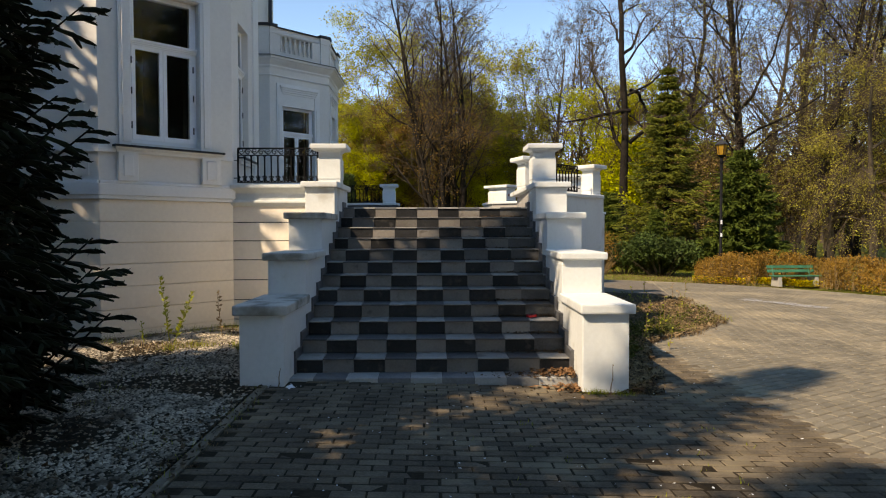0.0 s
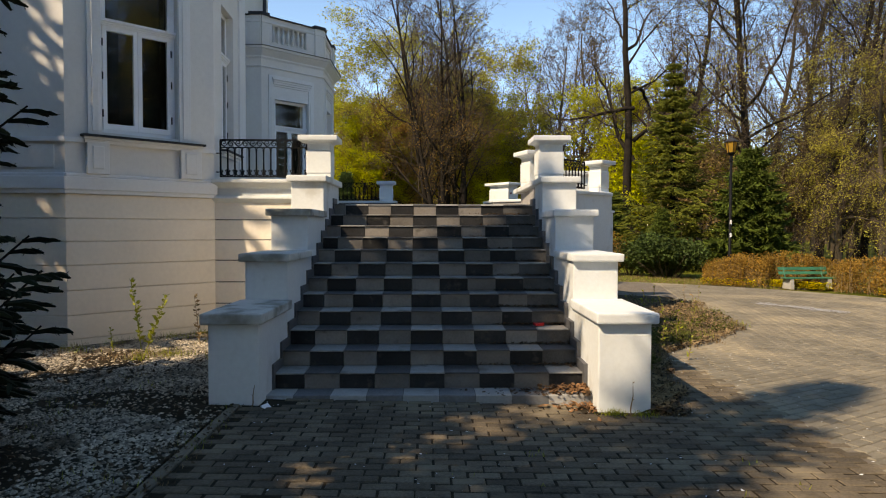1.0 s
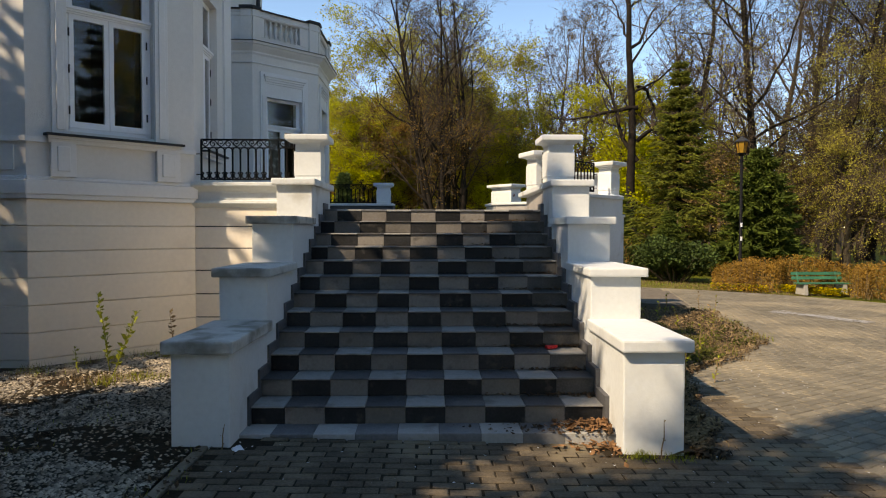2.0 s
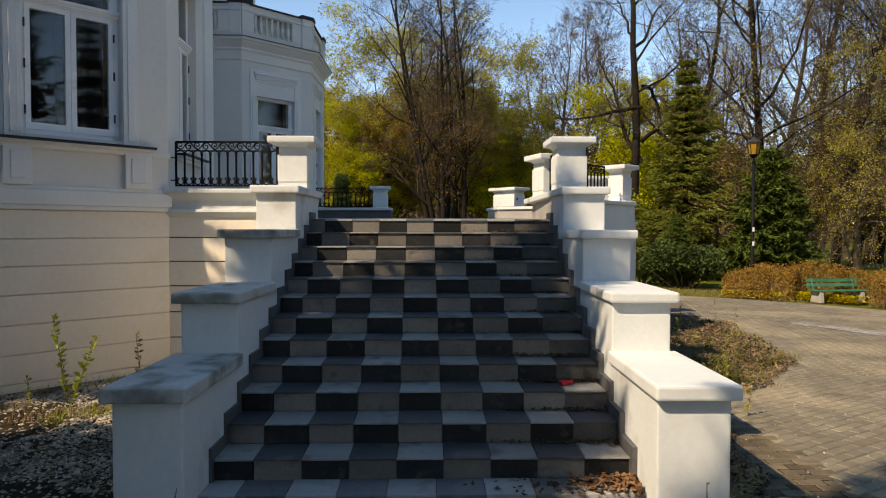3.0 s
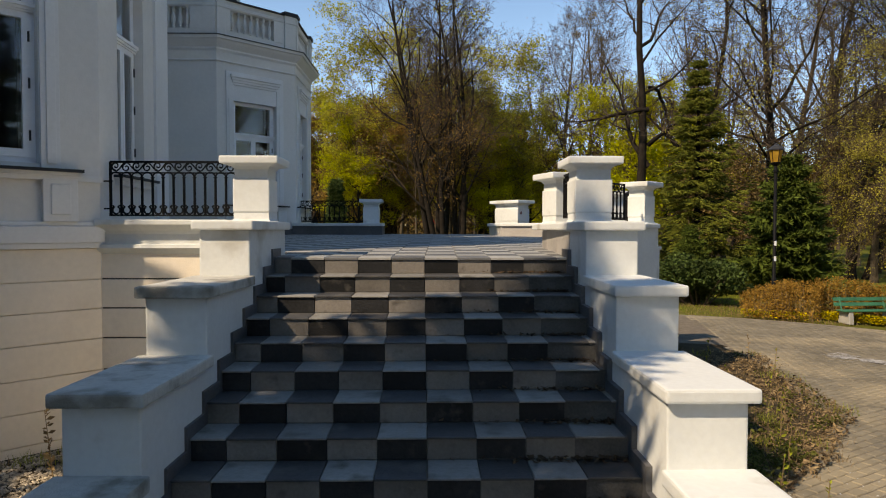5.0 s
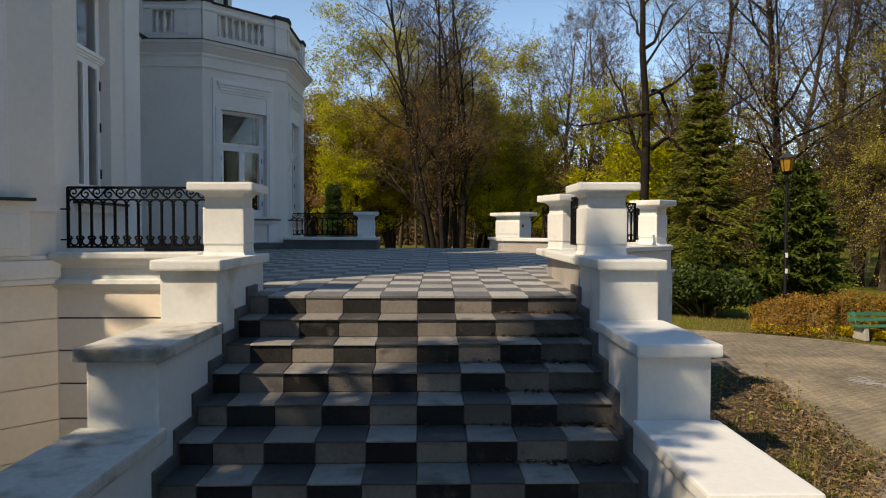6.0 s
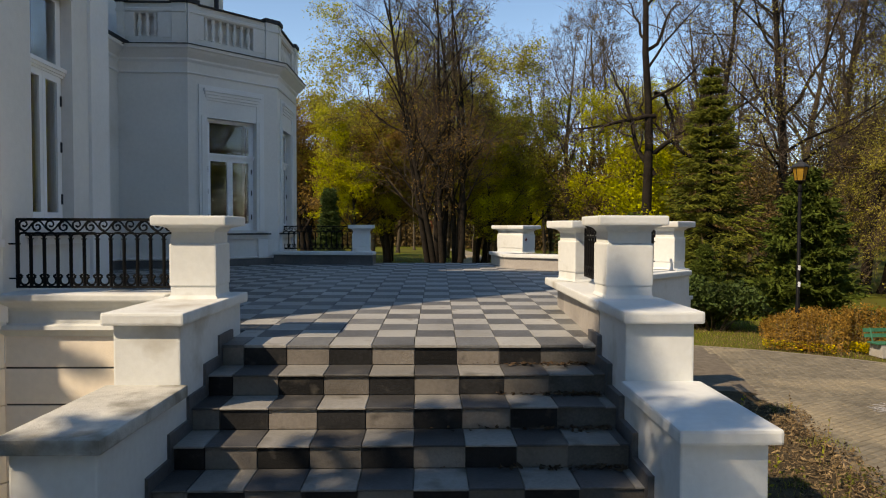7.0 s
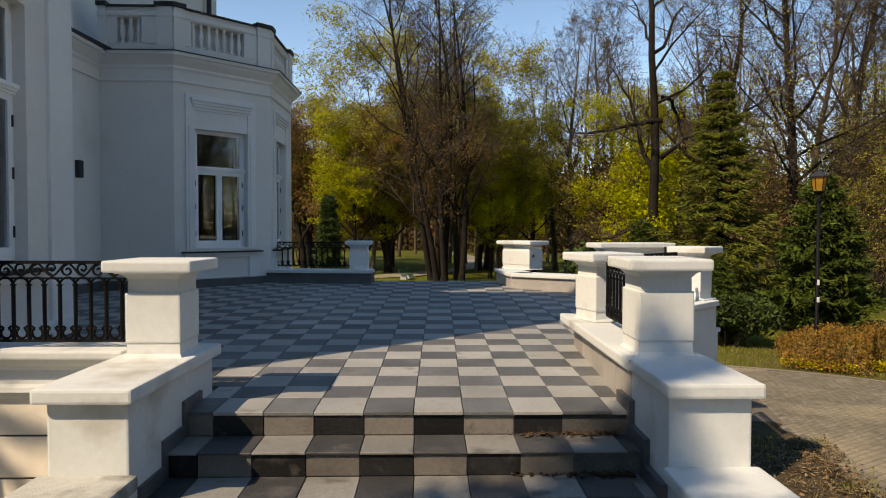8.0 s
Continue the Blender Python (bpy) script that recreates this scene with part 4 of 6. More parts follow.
def broadleaf(label, seed, height, radius, plan, leaf_mat, leaf_count, leaf_size, bark=BARK, stems=1, lean=0.05, twig=TWIG, flare=1.5, name="tree", spray_out=2.2, gather=1.6,
              clusters=0, leaf_top=99.0, limbs=()):
    """A tree from its own branching plan. clusters: leaves gather in that many tufts; leaf_top: height above which the twigs stay bare."""
    r = random.Random(seed)
    wood, twigs, tips, crown = Shape(), Shape(), [], Shape()
    for k in range(stems):
        a = 2 * math.pi * k / stems + r.random()
        o = Vector((math.cos(a), math.sin(a), 0)) * (0.0 if stems == 1 else radius * gather * r.uniform(0.5, 1.2))
        tilt = lean * (2 * r.uniform(0.3, 1.7) * (k > 0) if stems > 1 else 1)
        d = Vector((math.cos(a) * tilt, math.sin(a) * tilt, 1)).normalized()
        h = height * r.uniform(0.75, 0.98) if k else height
        wood.tube([o + Vector((0, 0, -0.3)), o + Vector((0, 0, 0.05)), o + d * 0.5], [radius * flare, radius * flare * 0.85, radius], 9, False)
        grow(wood, twigs, tips, o + d * 0.45, d, h, radius, 0, r, plan)
    trunk_line = [Vector((0, 0, height * k / 10)) for k in range(11)]
    for f, azimuth, length, rise, curl in limbs:
        limb(wood, twigs, tips, trunk_line, [radius * (1 - 0.086 * k) for k in range(11)], f, azimuth, length, rise, curl, r, plan)
    low = [t for t in tips if t[0].z < leaf_top * r.uniform(0.8, 1.2)] or tips
    tufts = [r.choice(low)[0] for _ in range(clusters)]
    for k in range(leaf_count):
        if clusters:
            p = tufts[min(int(clusters * r.random() ** 1.3), clusters - 1)]
            c = p + Vector((r.gauss(0, 1), r.gauss(0, 1), r.gauss(0, 0.6))) * spray_out * leaf_size
        else:
            p, d = r.choice(low)
            c = p + Vector((r.gauss(0, 1), r.gauss(0, 1), r.gauss(0, 0.8))) * leaf_size * spray_out
        u = Vector((r.uniform(-1, 1), r.uniform(-1, 1), r.uniform(-0.7, 0.7))).normalized() * leaf_size * r.uniform(0.6, 1.2)
        w = u.cross(Vector((r.uniform(-1, 1), r.uniform(-1, 1), r.uniform(-1, 1)))).normalized() * u.length * 0.7
        crown.leaf(c, u, w)
    t = thing(name, label, "tree", "park trees")
    part("trunk", wood, bark, t, smooth=True)
    part("twigwork", twigs, twig, t)
    if leaf_count:
        part("crown", crown, leaf_mat, t)
    return t


TALL = [(16, 38, 0.34, 0.08, 0.03, 0.24), (9, 44, 0.48, 0.22, 0.07, 0.2), (8, 46, 0.5, 0.28, 0.05, 0.15), (5, 45, 0.5, 0.3, 0.04, 0.1), (0, 0, 0, 0.2, 0.03, 0)]
SPREAD = [(13, 48, 0.42, 0.11, 0.05, 0.2), (9, 48, 0.5, 0.28, 0.09, 0.2), (8, 48, 0.5, 0.32, 0.05, 0.15), (6, 45, 0.5, 0.3, 0.04, 0.1), (0, 0, 0, 0.25, 0.03, 0)]
ROUND = [(17, 55, 0.46, 0.08, 0.02, 0.18), (9, 45, 0.5, 0.16, 0.10, 0.2), (8, 45, 0.5, 0.22, 0.06, 0.15), (5, 45, 0.5, 0.25, 0.04, 0.1), (0, 0, 0, 0.2, 0.03, 0)]
CROOKED = [(14, 55, 0.40, 0.13, 0.05, 0.16), (7, 52, 0.52, 0.38, 0.14, 0.2), (6, 52, 0.5, 0.36, 0.08, 0.15), (5, 48, 0.5, 0.3, 0.05, 0.1), (0, 0, 0, 0.25, 0.03, 0)]
CROOKED_HIGH = [(15, 58, 0.24, 0.15, 0.06, 0.34), (7, 52, 0.52, 0.42, 0.14, 0.2), (6, 52, 0.5, 0.38, 0.08, 0.15), (5, 48, 0.5, 0.32, 0.05, 0.1), (0, 0, 0, 0.25, 0.03, 0)]
FAR = [(14, 40, 0.34, 0.08, 0.03, 0.22), (8, 42, 0.5, 0.15, 0.08, 0.15), (5, 45, 0.55, 0.2, 0.05, 0.1), (4, 45, 0.55, 0.2, 0.03, 0.1)]
FAR_POLE = [(10, 30, 0.22, 0.05, 0.03, 0.42), (6, 42, 0.5, 0.15, 0.08, 0.15), (5, 45, 0.55, 0.2, 0.05, 0.1), (4, 45, 0.55, 0.2, 0.03, 0.1)]
FAR_BUSH = [(7, 34, 0.5, 0.14, 0.02, 0.08), (6, 40, 0.55, 0.2, 0.05, 0.1), (5, 42, 0.55, 0.22, 0.04, 0.1)]
WEEP = [(14, 58, 0.40, 0.09, 0.02, 0.15), (8, 45, 0.55, 0.16, -0.06, 0.15), (8, 40, 0.7, 0.16, -0.22, 0.1), (5, 30, 0.6, 0.2, -0.3, 0.1), (0, 0, 0, 0.2, -0.3, 0)]

STEMMY = [(15, 42, 0.28, 0.06, 0.03, 0.14), (8, 44, 0.5, 0.22, 0.07, 0.15), (6, 46, 0.5, 0.26, 0.04, 0.15), (4, 45, 0.5, 0.28, 0.02, 0.1), (0, 0, 0, 0.2, 0, 0)]
tall_bare = broadleaf("tall grey-brown tree with bare spring branches", 11, 18, 0.27, TALL, BUDS, 3200, 0.036)
many_stem = broadleaf("clump of slender dark trunks with brown budding twigs", 12, 17.2, 0.18, STEMMY, RUST_BUDS, 9000, 0.05, BARK_DARK, 8, 0.075, TWIG, gather=5.8, leaf_top=9.0, spray_out=3.5)
maple = broadleaf("round-crowned tree in yellow-green spring flower", 13, 12.5, 0.24, ROUND, LEAF_YELLOW, 38000, 0.085, BARK_DARK, spray_out=4.2, clusters=760)
green_tree = broadleaf("tall tree with thin fresh green leaves", 14, 14, 0.17, ROUND, LEAF_GREEN, 27000, 0.082, BARK, twig=TWIG_PALE, spray_out=4.0, clusters=1100)
rust_tree = broadleaf("low spreading tree with orange-brown spring buds", 25, 10, 0.24, CROOKED, RUST_BUDS, 22000, 0.07, BARK_DARK, 2, 0.10, spray_out=4)
crooked = broadleaf("tall dark tree with crooked bare limbs", 15, 22, 0.27, CROOKED_HIGH, BUDS, 1800, 0.035, BARK_DARK, 1, 0.0, TWIG,
                    limbs=((0.25, 178, 6.5, 0.9, 0.10), (0.43, 5, 3.6, 0.25, -0.30), (0.17, 190, 4.2, 0.1, 0.06), (0.38, 170, 4.5, 0.15, 0.10), (0.30, -60, 4.0, 0.5, 0.1)))
crooked_fork = broadleaf("tall dark forked tree with curling bare limbs", 24, 20, 0.26, CROOKED_HIGH, BUDS, 1800, 0.035, BARK_DARK, 1, 0.12, TWIG,
                         limbs=((0.36, 150, 6.0, 1.6, 0.0), (0.34, 182, 4.5, 0.1, 0.16), (0.42, 15, 6.0, 1.2, 0.05), (0.28, 200, 5.0, -0.2, 0.2)))
weeping = broadleaf("tree with hanging twigs and pale yellow-green leaves", 19, 11, 0.20, WEEP, OLIVE, 15000, 0.045, BARK)
dark_tall = broadleaf("tall dark tree with several steep bare stems", 23, 19, 0.25, SPREAD, OLIVE, 6000, 0.045, BARK_DARK, 2, 0.09, clusters=600, spray_out=4.5)
pole_tree = broadleaf("slender straight tree with a high bare crown", 16, 19, 0.17, FAR_POLE, BUDS, 2500, 0.05, BARK)
far_bare = broadleaf("distant grey-brown tree with bare branches", 20, 18, 0.25, FAR, BUDS, 2600, 0.055, spray_out=3.5)
far_yellow = broadleaf("distant tree in yellow-green spring leaf", 21, 13, 0.24, FAR, LEAF_YELLOW, 8000, 0.12, spray_out=3.5, clusters=240)
far_green = broadleaf("distant tree with thin fresh green leaves", 22, 15, 0.25, FAR, OLIVE, 7000, 0.11, spray_out=3.5, clusters=260)
brush = broadleaf("brown-budded shrub with many thin stems", 17, 4.4, 0.035, FAR_BUSH, FAR_BROWN, 5000, 0.06, TWIG, 5, 0.10, TWIG, 1.1, "shrub", 4)
yellow_brush = broadleaf("loose shrub with yellow-green young leaves", 18, 5.0, 0.04, FAR_BUSH, LEAF_YELLOW, 5000, 0.08, TWIG, 5, 0.10, TWIG, 1.1, "shrub", 4, clusters=160)
for b in (brush, yellow_brush):
    b["category"], b["group"] = "shrub", "park shrubs"


def at_view(px, y, t0=True):
    """The x at depth y of what stands in the direction px from the start (or the end) of the walk."""
    ex, ey, yaw = (0.188, -6.435, 1.093) if t0 else (0.395, -0.768, 1.088)
    return ex + (y - ey) * math.tan(math.atan((px - 784) / 1187) + radians(yaw))


used = set()


def stand(ob, x, y, scale=1.0, turn=0.0, squash=1.0):
    m = pose(x, y, ground_z(x, y) - 0.05, 0, 0, turn) @ Matrix.Diagonal((scale, scale, scale * squash, 1))
    if ob.name not in used:
        used.add(ob.name)
        ob.matrix_basis = m
        return ob
    return copy_thing(ob, pose(x, y, ground_z(x, y) - 0.05, 0, 0, turn) @ Matrix.Diagonal((scale / ob.scale[0], scale / ob.scale[1], scale * squash / ob.scale[2], 1)))


for ob, px, y, sc, turn in (
        (many_stem, 790, 37, 1.0, 20), (green_tree, 676, 42, 0.88, 0), (green_tree, 872, 43, 0.82, 250), (green_tree, 765, 47, 0.95, 120), (green_tree, 705, 44, 0.7, 200), (green_tree, 838, 45, 0.70, 30),
        (rust_tree, 600, 46, 0.9, 150), (maple, 618, 48, 0.72, 10), (maple, 650, 40, 0.58, 70), (maple, 930, 47, 0.72, 200), (maple, 705, 50, 0.72, 40), (far_yellow, 540, 60, 0.75, 15), (maple, 860, 40, 0.52, 300),
        (rust_tree, 700, 43, 0.85, 80), (rust_tree, 850, 48, 0.9, 190), (rust_tree, 575, 50, 1.0, 50), (brush, 700, 46, 1.2, 40), (brush, 880, 46, 1.2, 130),
        (tall_bare, 985, 44, 0.85, 10), (tall_bare, 1020, 47, 0.9, 210), (pole_tree, 1010, 50, 0.95, 80), (pole_tree, 955, 58, 0.9, 150), (far_bare, 965, 50, 0.85, 60), (maple, 1085, 38, 0.68, 220), (maple, 1150, 42, 0.74, 20), (maple, 1220, 44, 0.7, 120),
        (crooked, 1114, 31, 1.0, 0), (crooked_fork, 1182, 37, 1.05, 0), (tall_bare, 1345, 41, 1.05, 240), (far_bare, 1250, 50, 0.85, 190),
        (tall_bare, 1400, 35, 1.1, 320), (dark_tall, 1510, 36, 1.05, 33), (weeping, 1545, 24, 0.9, 15), (weeping, 1470, 27, 0.8, 200), (dark_tall, 1318, 30, 1.0, 0), (dark_tall, 1450, 29, 0.95, 130),
        (far_green, 1290, 56, 0.7, 40), (far_green, 1430, 50, 0.8, 90), (far_green, 1545, 44, 1.0, 190), (weeping, 1400, 44, 0.8, 90),
        (yellow_brush, 905, 58, 1.3, 0),
        (yellow_brush, 1090, 33, 1.1, 100), (brush, 1020, 46, 1.4, 20), (brush, 1060, 38, 1.3, 140), (brush, 1180, 34, 1.3, 250),
        (brush, 1290, 30, 1.2, 70), (brush, 1400, 30, 1.2, 10), (brush, 1490, 33, 1.3, 190), (brush, 1545, 30, 1.2, 90)):
    stand(ob, at_view(px, y), y, sc, turn)

wood_rng = random.Random(31)
kinds = [(far_bare, 0.85), (pole_tree, 0.85), (far_green, 0.8), (brush, 1.7), (far_bare, 0.9), (far_yellow, 0.75), (pole_tree, 0.9), (brush, 1.6), (yellow_brush, 1.5)]
for k in range(54):
    y = wood_rng.uniform(52, 84)
    px = 540 + (1700 - 540) * ((k * 0.618034) % 1.0) + wood_rng.uniform(-15, 15)
    ob, sc = kinds[k % len(kinds)]
    if px < 700 or 870 < px < 1020:
        sc *= 0.72
    if ob in (brush, yellow_brush) and 620 < px < 930:
        ob, sc = pole_tree, 0.8
    stand(ob, at_view(px, y), y, sc * wood_rng.uniform(0.85, 1.15), wood_rng.uniform(0, 360))
stand(rust_tree, at_view(545, 43, False), 43, 0.95, 20)
for k in range(6):
    y = wood_rng.uniform(40, 60)
    px = 1230 + 380 * ((k * 0.618034) % 1.0)
    ob = (far_bare, pole_tree, brush, far_green)[k % 4]
    stand(ob, at_view(px, y), y, wood_rng.uniform(0.9, 1.15) * (1.3 if ob is brush else 1), wood_rng.uniform(0, 360))


def far_woods():
    """The edge of the woods beyond the park: trunks, twigs and thin spring foliage."""
    r = random.Random(77)
    trunks, brown, olive = Shape(), Shape(), Shape()
    for k in range(330):
        y = r.uniform(84, 130)
        x = at_view(500 + 1260 * r.random(), y)
        h = r.uniform(9, 16) * (1.12 if x > 24 else 0.92)
        lean = Vector((r.uniform(-0.06, 0.06), r.uniform(-0.06, 0.06), 1))
        base = Vector((x, y, ground_z(x, y) - 0.1))
        trunks.tube([base, base + lean * h * 0.5, base + lean * h], [r.uniform(0.1, 0.22), 0.1, 0.02], 5, False)
        for j in range(16):
            f = r.uniform(0.15, 0.97)
            a = r.uniform(0, 6.283)
            q = base + lean * h * f
            ln = h * 0.26 * (1.15 - 0.7 * f) * r.uniform(0.6, 1.2)
            e = q + Vector((math.cos(a) * ln, math.sin(a) * ln, ln * r.uniform(0.3, 1.0)))
            trunks.tube([q, q.lerp(e, 0.5) - Vector((0, 0, 0.05 * ln)), e], [0.06, 0.035, 0.012], 3, False)
            mass = olive if (k * 7) % 10 < 4 else brown
            for _ in range(15):
                g = r.uniform(0.2, 1.1)
                c = q.lerp(e, g) + Vector((r.gauss(0, 1), r.gauss(0, 1), r.gauss(0, 1))) * 0.45
                u = Vector((r.uniform(-1, 1), r.uniform(-1, 1), r.uniform(-1, 1))).normalized() * r.uniform(0.07, 0.17)
                w = u.cross(Vector((r.uniform(-1, 1), r.uniform(-1, 1), r.uniform(-1, 1)))).normalized() * u.length * 0.6
                mass.leaf(c, u, w)
        for _ in range(480):
            c = base + Vector((r.gauss(0, 2.2), r.gauss(0, 1.2), 0.1 + 9.5 * r.random() ** 1.25))
            u = Vector((r.uniform(-1, 1), r.uniform(-1, 1), r.uniform(-1, 1))).normalized() * r.uniform(0.12, 0.28)
            w = u.cross(Vector((r.uniform(-1, 1), r.uniform(-1, 1), r.uniform(-1, 1)))).normalized() * u.length * 0.6
            brown.leaf(c, u, w)
    t = thing("far_woods", "edge of brown and olive spring woods beyond the park", "woods", kind="stuff")
    part("trunks", trunks, BARK_DARK, t)
    part("brown_foliage", brown, FAR_BROWN, t)
    part("olive_foliage", olive, FAR_OLIVE, t)


far_woods()


# ---- conifers ----
def finger(shape, r, b, d, ln, rad, needle):
    """One needled shoot: a slim tapering body with short needles standing off it."""
    e = b + d * ln
    mid = b.lerp(e, 0.55) + Vector((0, 0, 0.04 * ln))
    shape.tube([b, mid, e], [rad * 0.7, rad, rad * 0.35], 4, False)
    for k in range(3):
        c = b.lerp(e, 0.3 + 0.26 * k)
        nd = (d * 0.9 + Vector((r.uniform(-1, 1), r.uniform(-1, 1), r.uniform(-0.7, 0.7)))).normalized() * needle
        w = nd.cross(Vector((r.uniform(-1, 1), r.uniform(-1, 1), r.uniform(-1, 1)))).normalized() * needle * 0.2
        shape.leaf(c + nd, nd, w)


def spray(shape, r, pts, out, side, length, n, rad, needle):
    """A flat drooping spray: side shoots along a bough, each with fingers of its own."""
    for i in range(n):
        g = 0.12 + 0.88 * (i + 0.5) / n
        s = min(int(g * 4), 3)
        b = pts[s].lerp(pts[s + 1], g * 4 - s)
        sgn = 1 if i % 2 else -1
        tl = length * 0.24 * (1.12 - g) ** 0.6 * r.uniform(0.75, 1.2) + 2.4 * needle
        d = (out * 0.8 + side * sgn * r.uniform(0.45, 0.8) + Vector((0, 0, r.uniform(-0.42, -0.08)))).normalized()
        if i >= n - 2:
            d = (out + side * sgn * 0.15 + Vector((0, 0, 0.05))).normalized()
        finger(shape, r, b, d, tl, rad * 0.5, needle)
        for j, f in enumerate((0.35, 0.55, 0.75)):
            k = -1 if j % 2 else 1
            across = d.cross(Vector((0, 0, 1))).normalized()
            finger(shape, r, b + d * tl * f, (d * 0.8 + across * k * 0.62 + Vector((0, 0, r.uniform(-0.25, 0.0)))).normalized(), tl * (0.75 - 0.5 * f) + 1.2 * needle, rad * 0.42, needle)


def conifer(label, seed, height, spread, needle, whorls, per, twig_n, droop=0.25, low=0.25, plume=0.055, taper=1.0, density=10, bark=BARK_DARK, needle_len=0.05, shoot=0.36, fine=0.0, skirt=0.05, jitter=(0.6, 1.18)):
    """A spruce: whorls of drooping boughs, each a fan of needled shoots."""
    r = random.Random(seed)
    wood, shoots = Shape(), Shape()
    wood.tube([(0, 0, -0.3), (0, 0, height * 0.5), (0, 0, height)], [height * 0.017, height * 0.010, 0.01], 8, False)
    for k in range(whorls):
        f = (k + r.uniform(-0.3, 0.3)) / whorls
        z = low + (height - low) * max(0, f)
        reach = spread * (1 - max(0, f)) ** taper * r.uniform(0.85, 1.1) + 0.06
        reach *= 0.42 + 0.58 * min(1.0, z / (skirt * height))
        for j in range(per):
            a = 2 * math.pi * (j + r.uniform(-0.35, 0.35)) / per + k * 0.7
            length = reach * r.uniform(*jitter)
            out = Vector((math.cos(a), math.sin(a), 0))
            side = Vector((-out.y, out.x, 0))
            pts = []
            for i in range(5):
                g = i / 4
                pts.append(Vector((0, 0, z)) + out * length * g + Vector((0, 0, length * (-droop * math.sin(g * 2.4) + 0.22 * g * g))))
            wood.tube(pts, [0.006 + 0.012 * length * (1 - i / 4) for i in range(5)], 4, False)
            if fine and z < fine:
                spray(shoots, r, pts, out, side, length, twig_n, plume, needle_len)
                continue
            n = max(3, int(twig_n * length / max(spread, 0.1)) + 2)
            for i in range(n):
                g = 0.18 + 0.82 * (i + 0.5) / n
                s = min(int(g * 4), 3)
                b = pts[s].lerp(pts[s + 1], g * 4 - s)
                sgn = 1 if i % 2 else -1
                tl = length * shoot * (1.15 - 0.75 * abs(g - 0.35)) * r.uniform(0.7, 1.2)
                d = (out * r.uniform(0.5, 1.0) + side * sgn * r.uniform(0.35, 0.95) + Vector((0, 0, r.uniform(-0.5, 0.0)))).normalized()
                if i == n - 1:
                    d = (out + Vector((0, 0, 0.1))).normalized()
                e = b + d * tl
                mid = b.lerp(e, 0.5) + Vector((0, 0, -0.03 * tl))
                shoots.tube([b, mid, e], [plume * 0.5, plume * 0.55, plume * 0.16], 4, False)
                for _ in range(density):
                    h = r.random()
                    c = b.lerp(e, h)
                    nd = (d * 0.8 + Vector((r.uniform(-1, 1), r.uniform(-1, 1), r.uniform(-0.8, 0.8)))).normalized()
                    ln = needle_len * r.uniform(0.7, 1.3)
                    u = nd * ln
                    w = nd.cross(Vector((r.uniform(-1, 1), r.uniform(-1, 1), r.uniform(-1, 1)))).normalized() * ln * 0.22
                    shoots.leaf(c + u * 0.9, u, w)
    if fine and fine < height * 0.6:
        # the dense shaded inside of the lower boughs
        for _ in range(6500):
            z = r.uniform(0.05, fine)
            reach = spread * (1 - z / height) ** taper * r.random() ** 0.5 * 0.86 * (0.42 + 0.58 * min(1.0, z / (skirt * height)))
            a = r.uniform(0, 6.283)
            out = Vector((math.cos(a), math.sin(a), 0))
            d = (out + Vector((r.uniform(-0.5, 0.5), r.uniform(-0.5, 0.5), r.uniform(-0.9, -0.1)))).normalized()
            finger(shoots, r, out * reach + Vector((0, 0, z - 0.25 * reach + 0.1)), d, r.uniform(0.1, 0.22), plume * 0.6, needle_len)
    t = thing("conifer", label, "conifer", "conifers")
    part("trunk", wood, bark, t)
    part("foliage", shoots, needle, t)
    return t


near_spruce = conifer("spruce coloured shade-dark, with drooping boughs beside the gravel bed", 41, 9.0, 1.80, NEEDLE_SHADED, 44, 15, 20, 0.5, 0.10, 0.042, 0.75, 3, needle_len=0.018, shoot=0.25, fine=3.7, skirt=0.12, jitter=(0.72, 1.08))
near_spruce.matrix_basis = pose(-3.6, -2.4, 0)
shade_spruce = conifer("tall shade-dark spruce, unseen behind the forecourt", 45, 12.5, 1.85, NEEDLE_SHADED, 32, 9, 11, 0.40, 0.3, 0.10, 0.75, 5, needle_len=0.09)
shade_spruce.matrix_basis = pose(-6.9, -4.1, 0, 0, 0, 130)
far_spruce = conifer("green spruce with layered boughs behind the path", 42, 8.7, 2.95, NEEDLE, 27, 8, 13, 0.26, 0.2, 0.055, 1.12, 9, needle_len=0.06, fine=9.0, jitter=(0.45, 1.2))
far_spruce.matrix_basis = pose(10.2, 21.8, -0.35, 0, 0, 40)
pine = conifer("dense young pine behind the lamp post", 43, 4.9, 1.55, PINE, 20, 9, 13, -0.25, 0.1, 0.12, 0.7, 12, needle_len=0.11)
pine.matrix_basis = pose(12.4, 19.6, -0.35)
copy_thing(pine, pose(at_view(1135, 26, False), 26, -0.3, 0, 0, 80) @ Matrix.Diagonal((0.75, 0.75, 0.72, 1)))
copy_thing(pine, pose(8.3, 17.5, -0.3, 0, 0, 150) @ Matrix.Diagonal((0.45, 0.45, 0.5, 1)))
column = conifer("narrow dark column-shaped conifer in the park", 44, 4.3, 0.55, SHRUB_LEAF, 30, 9, 8, -0.9, 0.1, 0.09, 0.5, 9, needle_len=0.09)
column.matrix_basis = pose(at_view(582, 30, False), 30, 0)
